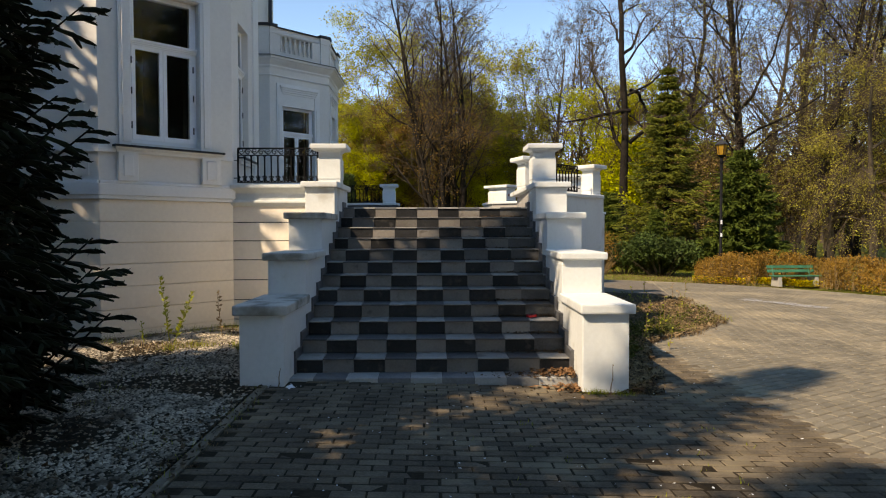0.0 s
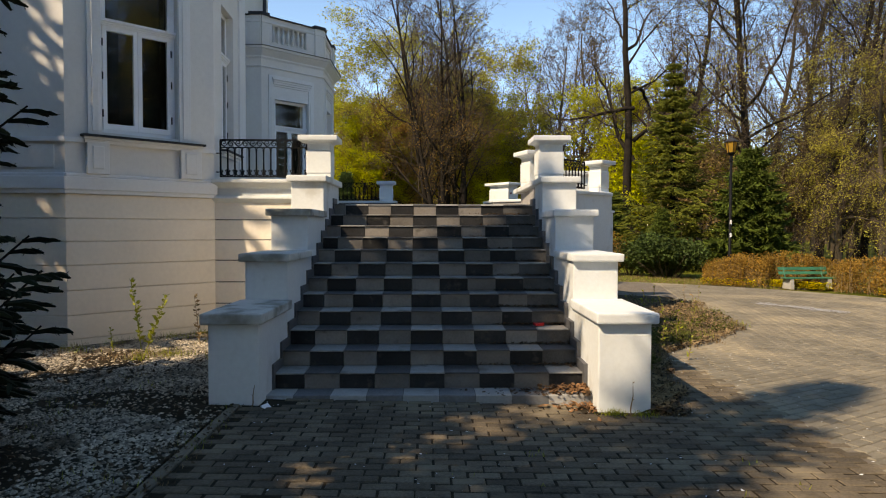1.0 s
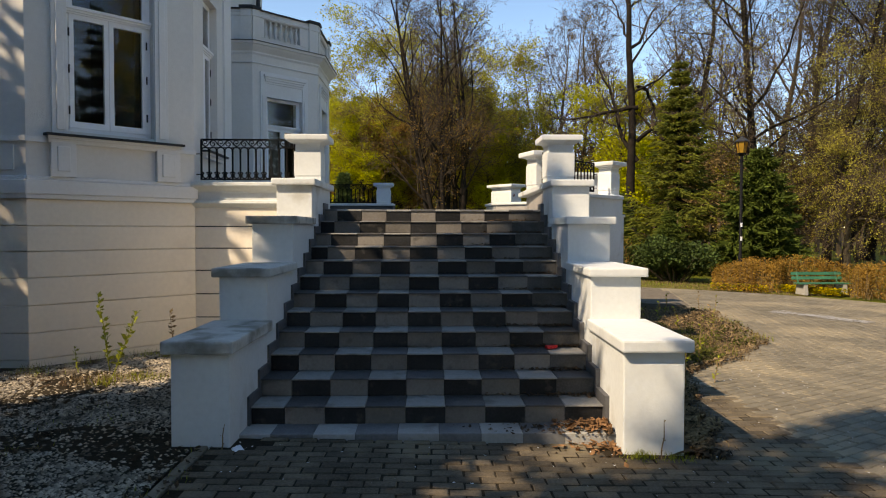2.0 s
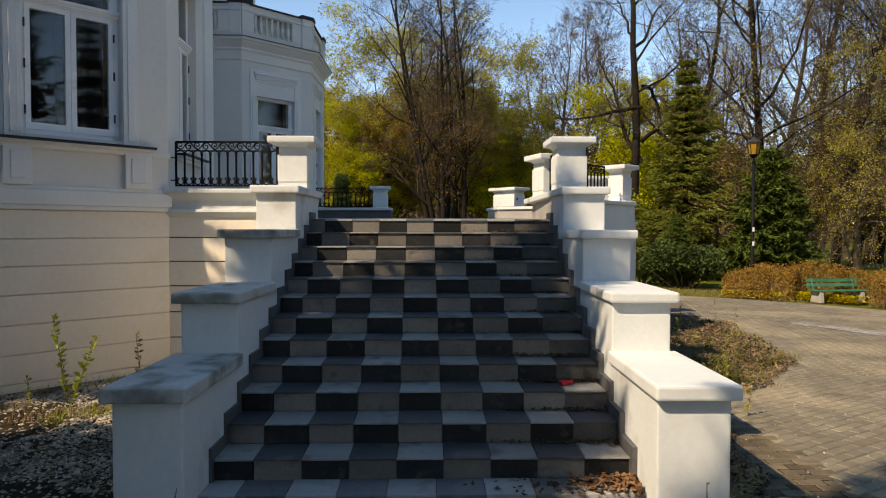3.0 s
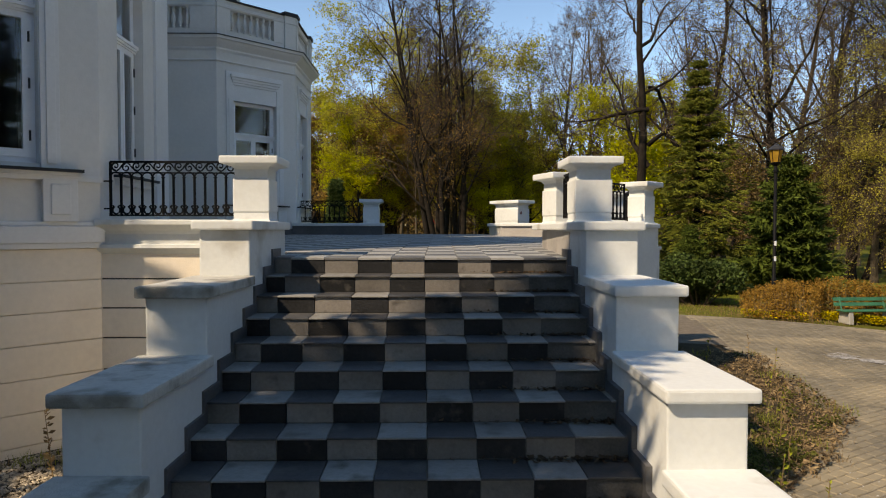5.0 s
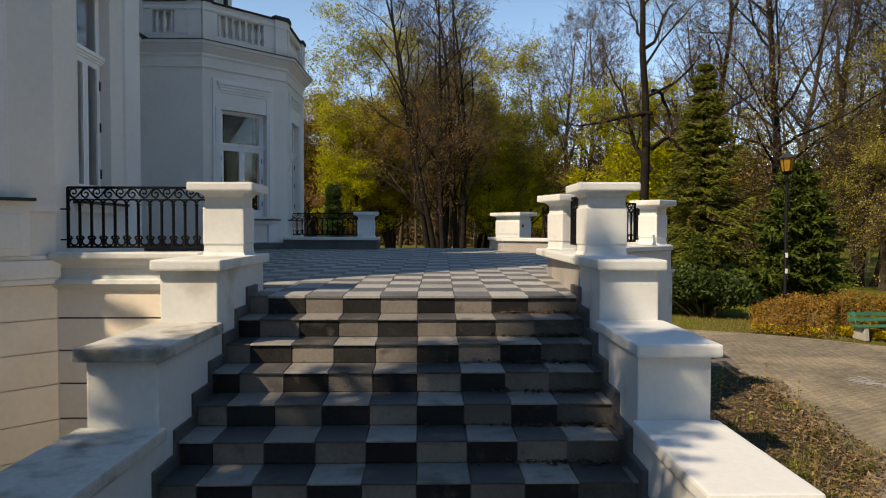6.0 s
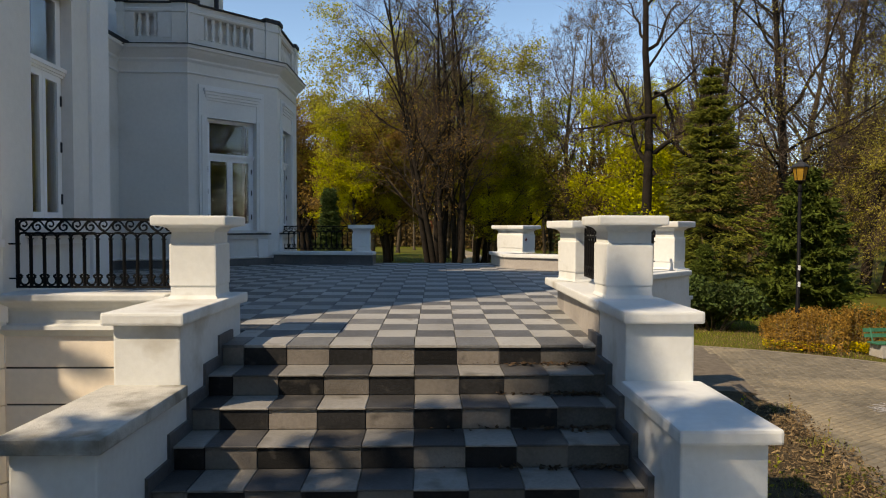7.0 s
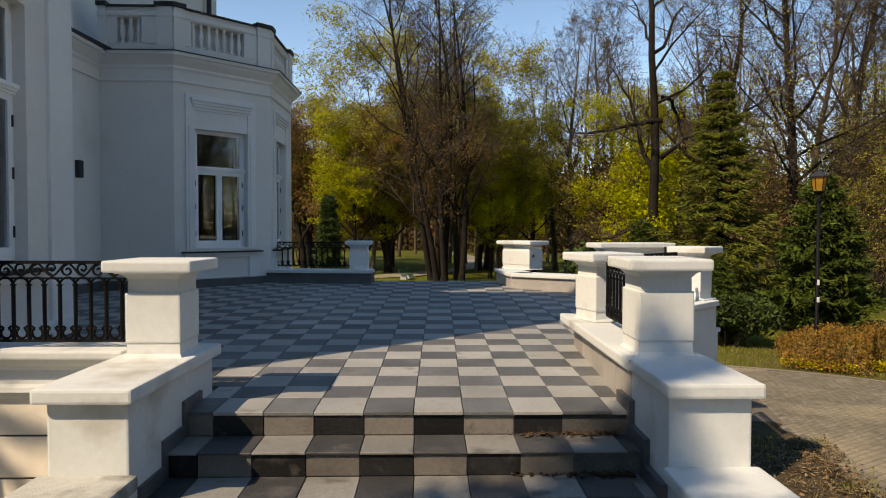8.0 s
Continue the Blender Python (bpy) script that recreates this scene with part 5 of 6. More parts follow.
# unseen spruces behind the walk, placed to shade the forecourt and the stairs
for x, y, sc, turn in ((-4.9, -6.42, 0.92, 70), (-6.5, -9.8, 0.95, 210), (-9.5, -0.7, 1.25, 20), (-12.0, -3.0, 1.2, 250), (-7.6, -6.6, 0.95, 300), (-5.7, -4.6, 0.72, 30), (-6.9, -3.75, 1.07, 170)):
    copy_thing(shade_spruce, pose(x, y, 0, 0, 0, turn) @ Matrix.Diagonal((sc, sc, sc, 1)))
# dark spruces on the open side, mirrored in the windows; the last four, unseen, block low sky light
for x, y, sc, turn in ((15.5, 1.0, 0.5, 10), (17.0, 2.6, 0.55, 60), (17.6, 4.1, 0.52, 95), (18.2, 6.3, 0.85, 20), (18.3, 7.9, 0.85, 280), (14.5, -3.5, 0.85, 200), (16.5, -7.0, 0.9, 140), (23.0, 1.0, 0.5, 15), (23.6, 3.2, 0.5, 115), (24.0, 5.4, 0.5, 215), (24.0, 7.6, 0.5, 315), (23.4, 10.0, 0.5, 55), (15.0, -9.2, 1.2, 75), (18.0, -12.0, 1.3, 330), (18.5, -5.0, 1.2, 230),
                       (1.6, -15.0, 1.3, 250), (5.0, -14.2, 1.2, 60), (8.6, -13.0, 1.1, 190), (12.2, -11.0, 1.0, 310)):
    copy_thing(shade_spruce, pose(x, y, -0.4, 0, 0, turn) @ Matrix.Diagonal((sc, sc, sc, 1)))
# the park goes on behind the walk
for k in range(22):
    a = radians(198 + 144 * k / 21)
    d = wood_rng.uniform(24, 36)
    ob = (far_bare, far_green, brush, far_yellow, pole_tree)[k % 5]
    stand(ob, d * math.cos(a), d * math.sin(a), wood_rng.uniform(0.85, 1.1), wood_rng.uniform(0, 360))

for k in range(16):
    a = radians(-24 + 70 * k / 15)
    d = wood_rng.uniform(26, 40)
    ob = (far_bare, brush, far_green, brush, far_yellow)[k % 5]
    stand(ob, d * math.cos(a), d * math.sin(a), wood_rng.uniform(0.85, 1.2), wood_rng.uniform(0, 360))


# ---- shrubs, hedge and flowers ----
def leaf_mass(shape, r, count, inside_point, size):
    for _ in range(count):
        c = inside_point(r)
        u = Vector((r.uniform(-1, 1), r.uniform(-1, 1), r.uniform(-0.8, 0.8))).normalized() * size * r.uniform(0.6, 1.3)
        w = u.cross(Vector((r.uniform(-1, 1), r.uniform(-1, 1), r.uniform(-1, 1)))).normalized() * u.length * 0.55
        shape.leaf(c, u, w)


def bush(label, x, y, rx, ry, h, mat, count, size, seed, stems=26, stem_mat=TWIG):
    r = random.Random(seed)
    t = thing("shrub", label, "shrub", "park shrubs", pose(x, y, ground_z(x, y)))
    wood = Shape()
    for _ in range(stems):
        a, q = r.uniform(0, 6.283), r.random() ** 0.5
        e = Vector((rx * q * math.cos(a), ry * q * math.sin(a), h * r.uniform(0.5, 1.05) * (1.1 - 0.5 * q)))
        b = Vector((e.x * 0.25, e.y * 0.25, -0.05))
        wood.tube([b, b.lerp(e, 0.5) + Vector((r.uniform(-.05, .05), r.uniform(-.05, .05), 0)), e], [0.014, 0.009, 0.004], 4, False)
    part("stemwork", wood, stem_mat, t)
    if count:
        lobes = [(r.uniform(-0.6, 0.6) * rx, r.uniform(-0.6, 0.6) * ry, r.uniform(0.35, 0.8) * h, r.uniform(0.3, 0.55)) for _ in range(14)]

        def pick(rr):
            cx, cy, cz, s = rr.choice(lobes)
            d = Vector((rr.gauss(0, 1), rr.gauss(0, 1), rr.gauss(0, 1))).normalized() * (rr.random() ** 0.35)
            return Vector((cx + d.x * s * rx, cy + d.y * s * ry, max(0.02, cz + d.z * s * h * 0.8)))
        crown = Shape()
        leaf_mass(crown, r, count, pick, size)
        part("foliage", crown, mat, t)
    return t


bush("dark green evergreen shrub beside the path", 8.3, 16.9, 1.3, 0.9, 1.35, SHRUB_LEAF, 9000, 0.06, 51)
bush("dark green evergreen shrub beside the path", 7.2, 17.6, 0.9, 0.8, 1.1, SHRUB_LEAF, 6000, 0.06, 52)
bush("rusty-brown twiggy shrub behind the parapet", 6.2, 17.5, 1.0, 0.9, 1.6, HEDGE_LEAF, 2600, 0.035, 53, 140, DRY)
bush("dark pruned shrub behind the far parapet", 3.6, 12.6, 0.8, 0.7, 2.5, SHRUB_LEAF, 7000, 0.06, 54)
bush("thin bare saplings in front of the spruce", 8.9, 18.2, 0.8, 0.5, 3.4, WEED, 0, 0.05, 55, 22, DRY)

hedge = thing("hedge", "clipped low hedge with rust-orange spring leaves", "hedge")
HEDGE_ARC = [*range(-30, 61, 6), 64]
for a in HEDGE_ARC:
    r = random.Random(600 + int(a))

    def pick(rr, a=a):
        th = radians(a + rr.uniform(-3.6, 3.6))
        inner = 9.95 if 57 > a > 44 else (8.55 if a > 58 else 8.75)
        rad = inner + (10.9 - inner) * rr.random()
        u = (rad - inner) / (10.9 - inner)
        top = 0.86 * (1 - abs(2 * u - 1) ** 3) ** 0.5 * (1 - max(0.0, (math.degrees(th) - 58) / 11.7) ** 2) ** 0.5
        top = max(0.05, top + 0.16 * noise.noise((math.cos(th) * 14, math.sin(th) * 14, rad * 1.5)))
        x, y = PLAZA[0] + rad * math.cos(th), PLAZA[1] + rad * math.sin(th)
        return Vector((x, y, ground_z(x, y) + top * (1 - rr.random() ** 1.7) * rr.uniform(0.85, 1.12) + 0.02))
    leaves = Shape()
    leaf_mass(leaves, r, 3600, pick, 0.032)
    part("section", leaves, HEDGE_LEAF, hedge)
    stems = Shape()
    for _ in range(130):
        p = pick(r)
        stems.tube([(p.x, p.y, ground_z(p.x, p.y)), tuple(p + Vector((r.uniform(-.08, .08), r.uniform(-.08, .08), 0.05)))], [0.007, 0.003], 3, False)
    part("stemwork", stems, DRY, hedge)
blooms, bloom_green = Shape(), Shape()
r = random.Random(71)
for k in range(6200):
    th = radians(r.uniform(-32, 68) if k < 4200 else r.uniform(43, 58))
    inner = 9.2 if 43 < math.degrees(th) < 58 else 8.55
    rad = inner + abs(r.gauss(0, 0.22))
    x, y = PLAZA[0] + rad * math.cos(th), PLAZA[1] + rad * math.sin(th)
    if noise.noise((x * 0.9, y * 0.9, 5)) < -0.12:
        continue
    c = Vector((x, y, ground_z(x, y) + r.uniform(0.03, 0.22)))
    u = Vector((r.uniform(-1, 1), r.uniform(-1, 1), r.uniform(-.4, .4))).normalized() * 0.035
    w = u.cross(Vector((0.2, 0.1, 1))).normalized() * 0.026
    (blooms if r.random() < 0.72 else bloom_green).leaf(c, u, w)
tagged(part("flowers", blooms, FLOWER), "low yellow flowers along the foot of the hedge", "flowers", kind="stuff")
tagged(part("flower_leaves", bloom_green, WEED), "fresh green leaves between the yellow flowers", "plants", kind="stuff")

# ---- bench ----
bench = thing("bench", "green-painted slatted park bench on pale concrete feet", "bench", at=pose(11.05, 13.3, ground_z(11, 13.3), 0, 0, 4) @ Matrix.Diagonal((0.92, 0.84, 0.72, 1)))
for k in range(3):
    part("seat_slat", Shape().box(-0.8, -0.22 + 0.14 * k, 0.42, 0.8, -0.10 + 0.14 * k, 0.455), BENCH_GREEN, bench, round_edges=0.006)
for z in (0.56, 0.73):
    o = part("back_slat", Shape().box(-0.8, -0.018, 0, 0.8, 0.018, 0.12), BENCH_GREEN, bench, round_edges=0.006)
    o.matrix_basis = pose(0, 0.25 + (z - 0.5) * 0.25, z, -14)
for x in (-0.62, 0.62):
    foot = Shape().loft([[(x - 0.06, a, z) for a, z in ((-0.24, 0), (0.26, 0), (0.22, 0.42), (-0.20, 0.42))], [(x + 0.06, a, z) for a, z in ((-0.24, 0), (0.26, 0), (0.22, 0.42), (-0.20, 0.42))]])
    part("foot", foot, CONCRETE, bench, "pale concrete foot", round_edges=0.01)
    part("back_support", Shape().tube([(x, 0.2, 0.40), (x, 0.33, 0.86)], 0.022, 6), BENCH_GREEN, bench)

copy_thing(bench, pose(-0.9, 37.0, ground_z(-0.9, 37), 0, 0, 70) @ Matrix.Diagonal((0.9, 0.9, 0.9, 1)))

# ---- house beyond the park ----
far_house = thing("far_house", "small white house with a red roof beyond the trees", "house", at=pose(-0.6, 112, ground_z(0, 104)))
part("wall", Shape().box(-2.2, -2.5, 0, 2.2, 2.5, 2.0), WALL, far_house)
part("roof", Shape().loft([[(-2.5, -2.9, 1.95), (-2.5, 2.9, 1.95), (-2.5, 0, 3.9)], [(2.5, -2.9, 1.95), (2.5, 2.9, 1.95), (2.5, 0, 3.9)]]), RED, far_house, "red pitched roof")

# ---- lamp post ----
lamp = thing("street_lamp", "black park lamp post with an amber-glazed lantern", "street lamp", at=pose(9.34, 14.53, ground_z(9.34, 14.53)))
gz = -ground_z(9.34, 14.53)
part("pole", Shape().tube([(0, 0, 0), (0, 0, 1.0), (0, 0, 1.02), (0, 0, 3.66 + gz)], [0.055, 0.055, 0.042, 0.040], 12), IRON, lamp, smooth=True)
part("collar", Shape().tube([(0, 0, 3.45 + gz), (0, 0, 3.52 + gz)], 0.055, 10), IRON, lamp)
part("bracket", Shape().tube([(0.03, 0, 3.5 + gz), (0.12, 0, 3.52 + gz), (0.15, 0, 3.62 + gz), (0.10, 0, 3.70 + gz)], 0.010, 6), IRON, lamp)
hexa = lambda rad, z: [(rad * math.cos(radians(60 * k + 30)), rad * math.sin(radians(60 * k + 30)), z + gz) for k in range(6)]
part("lantern_base", Shape().loft([hexa(0.05, 3.62), hexa(0.12, 3.69), hexa(0.125, 3.715)]), IRON, lamp)
panes = Shape().loft([hexa(0.115, 3.715), hexa(0.165, 4.03)], True, False)
lantern = part("lantern", panes, AMBER, lamp, "amber glass panes")
for k in range(6):
    p0, p1 = hexa(0.12, 3.71)[k], hexa(0.172, 4.03)[k]
    part("glazing_bar", Shape().tube([p0, p1], 0.009, 4), IRON, lantern)
part("roof", Shape().loft([hexa(0.20, 4.025), hexa(0.205, 4.05), hexa(0.10, 4.14), hexa(0.055, 4.16), hexa(0.05, 4.19), hexa(0.015, 4.215)]), SHEET, lamp, "dark hipped lantern roof")
for z in (1.15, 1.55):
    part("sticker", Shape().box(-0.03, -0.048, z + gz, 0.03, -0.043, z + 0.12 + gz), PAPER, lamp, "torn white sticker")

# ---- small things on stairs and ground ----
r = random.Random(81)
litter = Shape()
for i in range(0, 12):
    z = SLAB + RISE * i
    y0, y1 = (i - 1) * TREAD, i * TREAD
    if i == 0:
        y0, y1 = -0.25, 0.0
    for _ in range(190 if i in (0, 3, 4) else 120):
        x = RIGHT - abs(r.gauss(0, 0.36)) - 0.03
        if x < -1.0:
            continue
        y = y1 + 0.012 - abs(r.gauss(0, 0.035)) if i else r.uniform(-0.28, -0.01)
        u = Vector((r.uniform(-1, 1), r.uniform(-1, 1), r.uniform(-.35, .35))).normalized() * r.uniform(0.007, 0.026)
        w = u.cross(Vector((r.uniform(-.3, .3), r.uniform(-.3, .3), 1))).normalized() * u.length * 0.6
        litter.leaf(Vector((x, y, z + r.uniform(0.006, 0.022))), u, w)
pile = Shape()
for _ in range(330):
    x, y = RIGHT + 0.05 - abs(r.gauss(0, 0.24)), -0.02 - abs(r.gauss(0, 0.20))
    u = Vector((r.uniform(-1, 1), r.uniform(-1, 1), r.uniform(-.4, .4))).normalized() * r.uniform(0.015, 0.04)
    w = u.cross(Vector((r.uniform(-.3, .3), r.uniform(-.3, .3), 1))).normalized() * u.length * 0.6
    pile.leaf(Vector((min(x, 1.53), y, (SLAB if y > -0.24 else ground_z(x, y)) + r.uniform(0.01, 0.05))), u, w)
tagged(part("leaf_pile", pile, RUST_LEAF), "small pile of rust-brown leaves at the foot of the stairs", "fallen leaves", kind="stuff")
tagged(part("fallen_leaves", litter, DRY_LEAF), "dry brown leaves gathered along the stair edge", "fallen leaves", kind="stuff")

pack = Shape().loft([[(-0.05, -0.03, 0), (0.05, -0.028, 0), (0.052, 0.03, 0), (-0.048, 0.03, 0)], [(-0.045, -0.02, 0.018), (0.05, -0.025, 0.03), (0.045, 0.026, 0.022), (-0.05, 0.02, 0.03)]])
o = part("crumpled_packet", pack, RED, round_edges=0.004)
o.matrix_basis = pose(1.28, 2 * TREAD + 0.19, SLAB + 3 * RISE + 0.004, 0, 0, 25)
tagged(o, "crumpled red cardboard packet lying on a step", "litter")
scrap = Shape().loft([[(-0.05, -0.03, 0), (0.04, -0.04, 0), (0.05, 0.03, 0), (-0.03, 0.03, 0)], [(-0.03, -0.01, 0.03), (0.03, -0.02, 0.012), (0.03, 0.02, 0.03), (-0.03, 0.02, 0.02)]])
o = part("paper_scrap", scrap, PAPER)
o.matrix_basis = pose(-1.06, -0.5, 0.0, 0, 0, 40)
tagged(o, "crumpled white paper scrap at the foot of the stairs", "litter")
chalk = Shape()
for _ in range(130):
    f, g = r.uniform(0, 1.7), r.gauss(0, 0.13)
    c = Vector((7.35 + 0.59 * f + 0.8 * g, 8.65 - 0.8 * f + 0.6 * g, 0))
    c.z = -0.03 - 0.026 * c.x + 0.017
    a = r.gauss(-0.85, 0.3)
    chalk.quad(c, Vector((math.cos(a), math.sin(a), -0.026 * math.cos(a))) * r.uniform(0.05, 0.17), Vector((-math.sin(a), math.cos(a), 0.026 * math.sin(a))) * r.uniform(0.006, 0.022))
tagged(part("chalk_marks", chalk, CHALK), "smeared white chalk marks on the paving", "chalk marks", kind="stuff")


def weed(label, x, y, h, seed, mat, stem_mat, leaves, lean=(0, 0), size=0.02, z=None):
    rr = random.Random(seed)
    t = thing("weed", label, "weed", "weeds", pose(x, y, ground_z(x, y) if z is None else z))
    pts = [Vector((lean[0] * f + rr.uniform(-.01, .01), lean[1] * f, h * f - 0.02)) for f in (0, 0.3, 0.6, 1.0)]
    part("stalk", Shape().tube(pts, [0.006, 0.005, 0.004, 0.002], 5, False), stem_mat, t)
    sh = Shape()
    for k in range(leaves):
        f = 0.2 + 0.8 * (k + rr.random()) / leaves
        i = min(int(f * 3), 2)
        c = pts[i].lerp(pts[i + 1], f * 3 - i)
        u = Vector((rr.uniform(-1, 1), rr.uniform(-1, 1), rr.uniform(0.1, 0.9))).normalized() * size * rr.uniform(0.6, 1.4)
        w = u.cross(Vector((rr.uniform(-1, 1), rr.uniform(-1, 1), rr.uniform(-1, 1)))).normalized() * u.length * 0.5
        sh.leaf(c + u, u, w)
    part("leaves", sh, mat, t)
    return t


weed("tall leafy green weed against the house wall", -3.05, 1.95, 0.82, 91, WEED, WEED, 60, (-0.12, 0.0), 0.030, 0.0)
weed("slanting leafy green weed against the house wall", -2.95, 1.75, 0.68, 92, WEED, WEED, 56, (0.24, 0.05), 0.030, 0.0)
weed("dead brown seed stalk by the house wall", -2.52, 2.3, 0.62, 93, DRY, DRY, 26, (-0.06, 0.0), 0.026, 0.0)
weed("low leafy weed by the house wall", -3.35, 1.9, 0.30, 94, WEED, WEED, 20, (-0.04, 0), 0.018, 0.0)
for k, (x, y, h) in enumerate(((2.7, 1.4, 0.35), (2.9, 2.0, 0.45), (3.3, 2.6, 0.5), (2.5, 2.4, 0.4), (3.6, 3.3, 0.55), (2.9, 3.5, 0.6), (4.0, 3.9, 0.45), (4.3, 4.6, 0.5), (3.4, 4.4, 0.6), (4.6, 5.2, 0.5), (4.9, 6.0, 0.6), (4.2, 5.6, 0.4), (5.1, 7.0, 0.6), (4.6, 7.4, 0.5), (3.2, 1.9, 0.3), (3.0, 5.0, 0.5))):
    weed("thin dry weed stalk with few leaves beside the path", x, y, h, 100 + k, WEED if k % 3 else DRY, DRY, 16, (r.uniform(-.08, .08), r.uniform(-.08, .08)), 0.022)
weed("thin dead stalk against the white wall", 1.80, -0.52, 0.30, 120, DRY, DRY, 4, (0.01, 0.0), 0.01)
weed("thin dead stalk against the white wall", -1.16, -0.50, 0.20, 121, DRY, DRY, 4, (0.01, 0.0), 0.01)


def tuft(shape, x, y, z, count, h, rr, spread=0.05):
    for _ in range(count):
        a = rr.uniform(0, 6.283)
        b = Vector((x + rr.gauss(0, spread), y + rr.gauss(0, spread), z))
        tip = b + Vector((math.cos(a), math.sin(a), 0)) * h * rr.uniform(0.2, 0.7) + Vector((0, 0, h * rr.uniform(0.5, 1.0)))
        side = Vector((-math.sin(a), math.cos(a), 0)) * 0.0035
        i = len(shape.v)
        shape.v += [tuple(b - side), tuple(b + side), tuple(tip)]
        shape.f.append((i, i + 1, i + 2))


grass, dry_grass = Shape(), Shape()
for _ in range(60):
    x, y = r.uniform(-4.0, -1.6), 0.0
    y = min(x + 6.05, 3.3) - abs(r.gauss(0, 0.28)) - 0.08
    tuft(grass if r.random() < 0.6 else dry_grass, x, y, 0.0, 16, 0.10, r, 0.06)
bed_leaves, bed_green = Shape(), Shape()
for _ in range(1500):
    y = r.uniform(-0.45, 8.6)
    x = r.uniform(2.03, bed_edge(y) + 0.08)
    n = noise.noise((x * 1.6, y * 1.6, 7))
    h = (0.07 + 0.10 * max(0, n + 0.3)) * min(1.0, 0.4 + 0.25 * max(0.0, y))
    tuft(grass if n > 0.22 else dry_grass, x, y, -0.03 - 0.026 * x + 0.005, 10, h, r, 0.07)
for _ in range(5200):
    y = r.uniform(-0.5, 8.6)
    x = 2.03 + (bed_edge(y) - 1.9) * r.random() ** 0.8
    u = Vector((r.uniform(-1, 1), r.uniform(-1, 1), r.uniform(-.45, .45))).normalized() * r.uniform(0.012, 0.034)
    w = u.cross(Vector((r.uniform(-.4, .4), r.uniform(-.4, .4), 1))).normalized() * u.length * 0.6
    bed_leaves.leaf(Vector((x, y, -0.03 - 0.026 * x + r.uniform(0.02, 0.06))), u, w)
for _ in range(150):
    y = 1.0 + abs(r.gauss(0, 2.6))
    x = r.uniform(2.25, max(2.4, bed_edge(y) - 0.1))
    rad = r.uniform(0.05, 0.13)
    for _ in range(46):
        d = Vector((r.gauss(0, 1), r.gauss(0, 1), 0)) * rad * 0.6
        c = Vector((x, y, -0.03 - 0.026 * x)) + d + Vector((0, 0, r.uniform(0.02, 1.7 * rad)))
        u = Vector((r.uniform(-1, 1), r.uniform(-1, 1), r.uniform(0, 0.9))).normalized() * r.uniform(0.012, 0.026)
        w = u.cross(Vector((r.uniform(-1, 1), r.uniform(-1, 1), r.uniform(-1, 1)))).normalized() * u.length * 0.55
        bed_green.leaf(c, u, w)
straw = Shape()
for _ in range(11000):
    y = r.uniform(-0.4, 8.6)
    x = 2.05 + (bed_edge(y) - 1.95) * r.random() ** 0.7
    if noise.noise((x * 1.1, y * 1.1, 21)) < -0.3:
        continue
    u = Vector((r.uniform(-1, 1), r.uniform(-1, 1), r.uniform(-.3, .3))).normalized() * r.uniform(0.014, 0.05)
    w = u.cross(Vector((r.uniform(-.4, .4), r.uniform(-.4, .4), 1))).normalized() * u.length * r.uniform(0.12, 0.5)
    straw.leaf(Vector((x, y, -0.03 - 0.026 * x + r.uniform(0.03, 0.07))), u, w)
tagged(part("straw_litter", straw, DRY), "pale dry straw and leaf bits on the soil strip", "fallen leaves", kind="stuff")
tagged(part("bed_leaves", bed_leaves, DRY_LEAF), "dry brown leaves lying on the soil strip", "fallen leaves", kind="stuff")
tagged(part("ground_plants", bed_green, MOSS), "low leafy green plants on the soil strip", "plants", kind="stuff")
for _ in range(230):
    x, y = -1.4 - abs(r.gauss(0, 1.5)), r.uniform(-4.6, 1.2)
    if noise.noise((x * 0.9, y * 0.9, 4)) > 0.05:
        tuft(dry_grass if r.random() < 0.55 else grass, x, y, 0.0, 12, 0.06, r, 0.08)
for _ in range(60):
    tuft(dry_grass if r.random() < 0.5 else grass, -1.32 + r.gauss(0, 0.05), r.uniform(-5, -0.5), 0.0, 8, 0.05, r, 0.04)
for _ in range(12):
    tuft(dry_grass, r.uniform(-3.2, -2.6), r.uniform(1.3, 1.8), 0.0, 14, 0.12, r, 0.06)
for _ in range(34):
    x = r.choice((-2.75, -2.05, -1.75)) + r.gauss(0, 0.14)
    tuft(grass, x, 1.55 + r.gauss(0, 0.12), 0.0, 22, 0.11, r, 0.06)
for _ in range(24):
    tuft(grass, 1.55 + r.uniform(0, 0.45), -0.50 + r.uniform(-0.06, 0.04), -0.07, 8, 0.06, r, 0.03)
for _ in range(40):
    tuft(grass, r.uniform(-1.2, 2.4), r.uniform(-4.5, -0.4), -0.045, 5, 0.035, r, 0.03)
tagged(part("grass_tufts", grass, WEED), "short green grass tufts along walls and joints", "grass", kind="stuff")
tagged(part("dry_grass", dry_grass, DRY), "dry straw-coloured grass by the house and path", "grass", kind="stuff")
lawn, dry_lawn = Shape(), Shape()
for _ in range(9000):
    x, y = r.uniform(-9, 16), r.uniform(15.6, 40)
    tuft(lawn, x, y, ground_z(x, y) - 0.03, 2, 0.12, r, 0.12)
for _ in range(8000):
    x, y = r.uniform(4.5, 14), r.uniform(13.0, 19)
    if math.hypot(x - PLAZA[0], y - PLAZA[1]) > 8.35:
        tuft(lawn if r.random() < 0.22 else dry_lawn, x, y, ground_z(x, y) - 0.03, 3, 0.09, r, 0.09)
for _ in range(5000):
    x, y = r.uniform(-5, 7), r.uniform(30, 60)
    tuft(lawn, x, y, ground_z(x, y) - 0.03, 2, 0.16, r, 0.15)
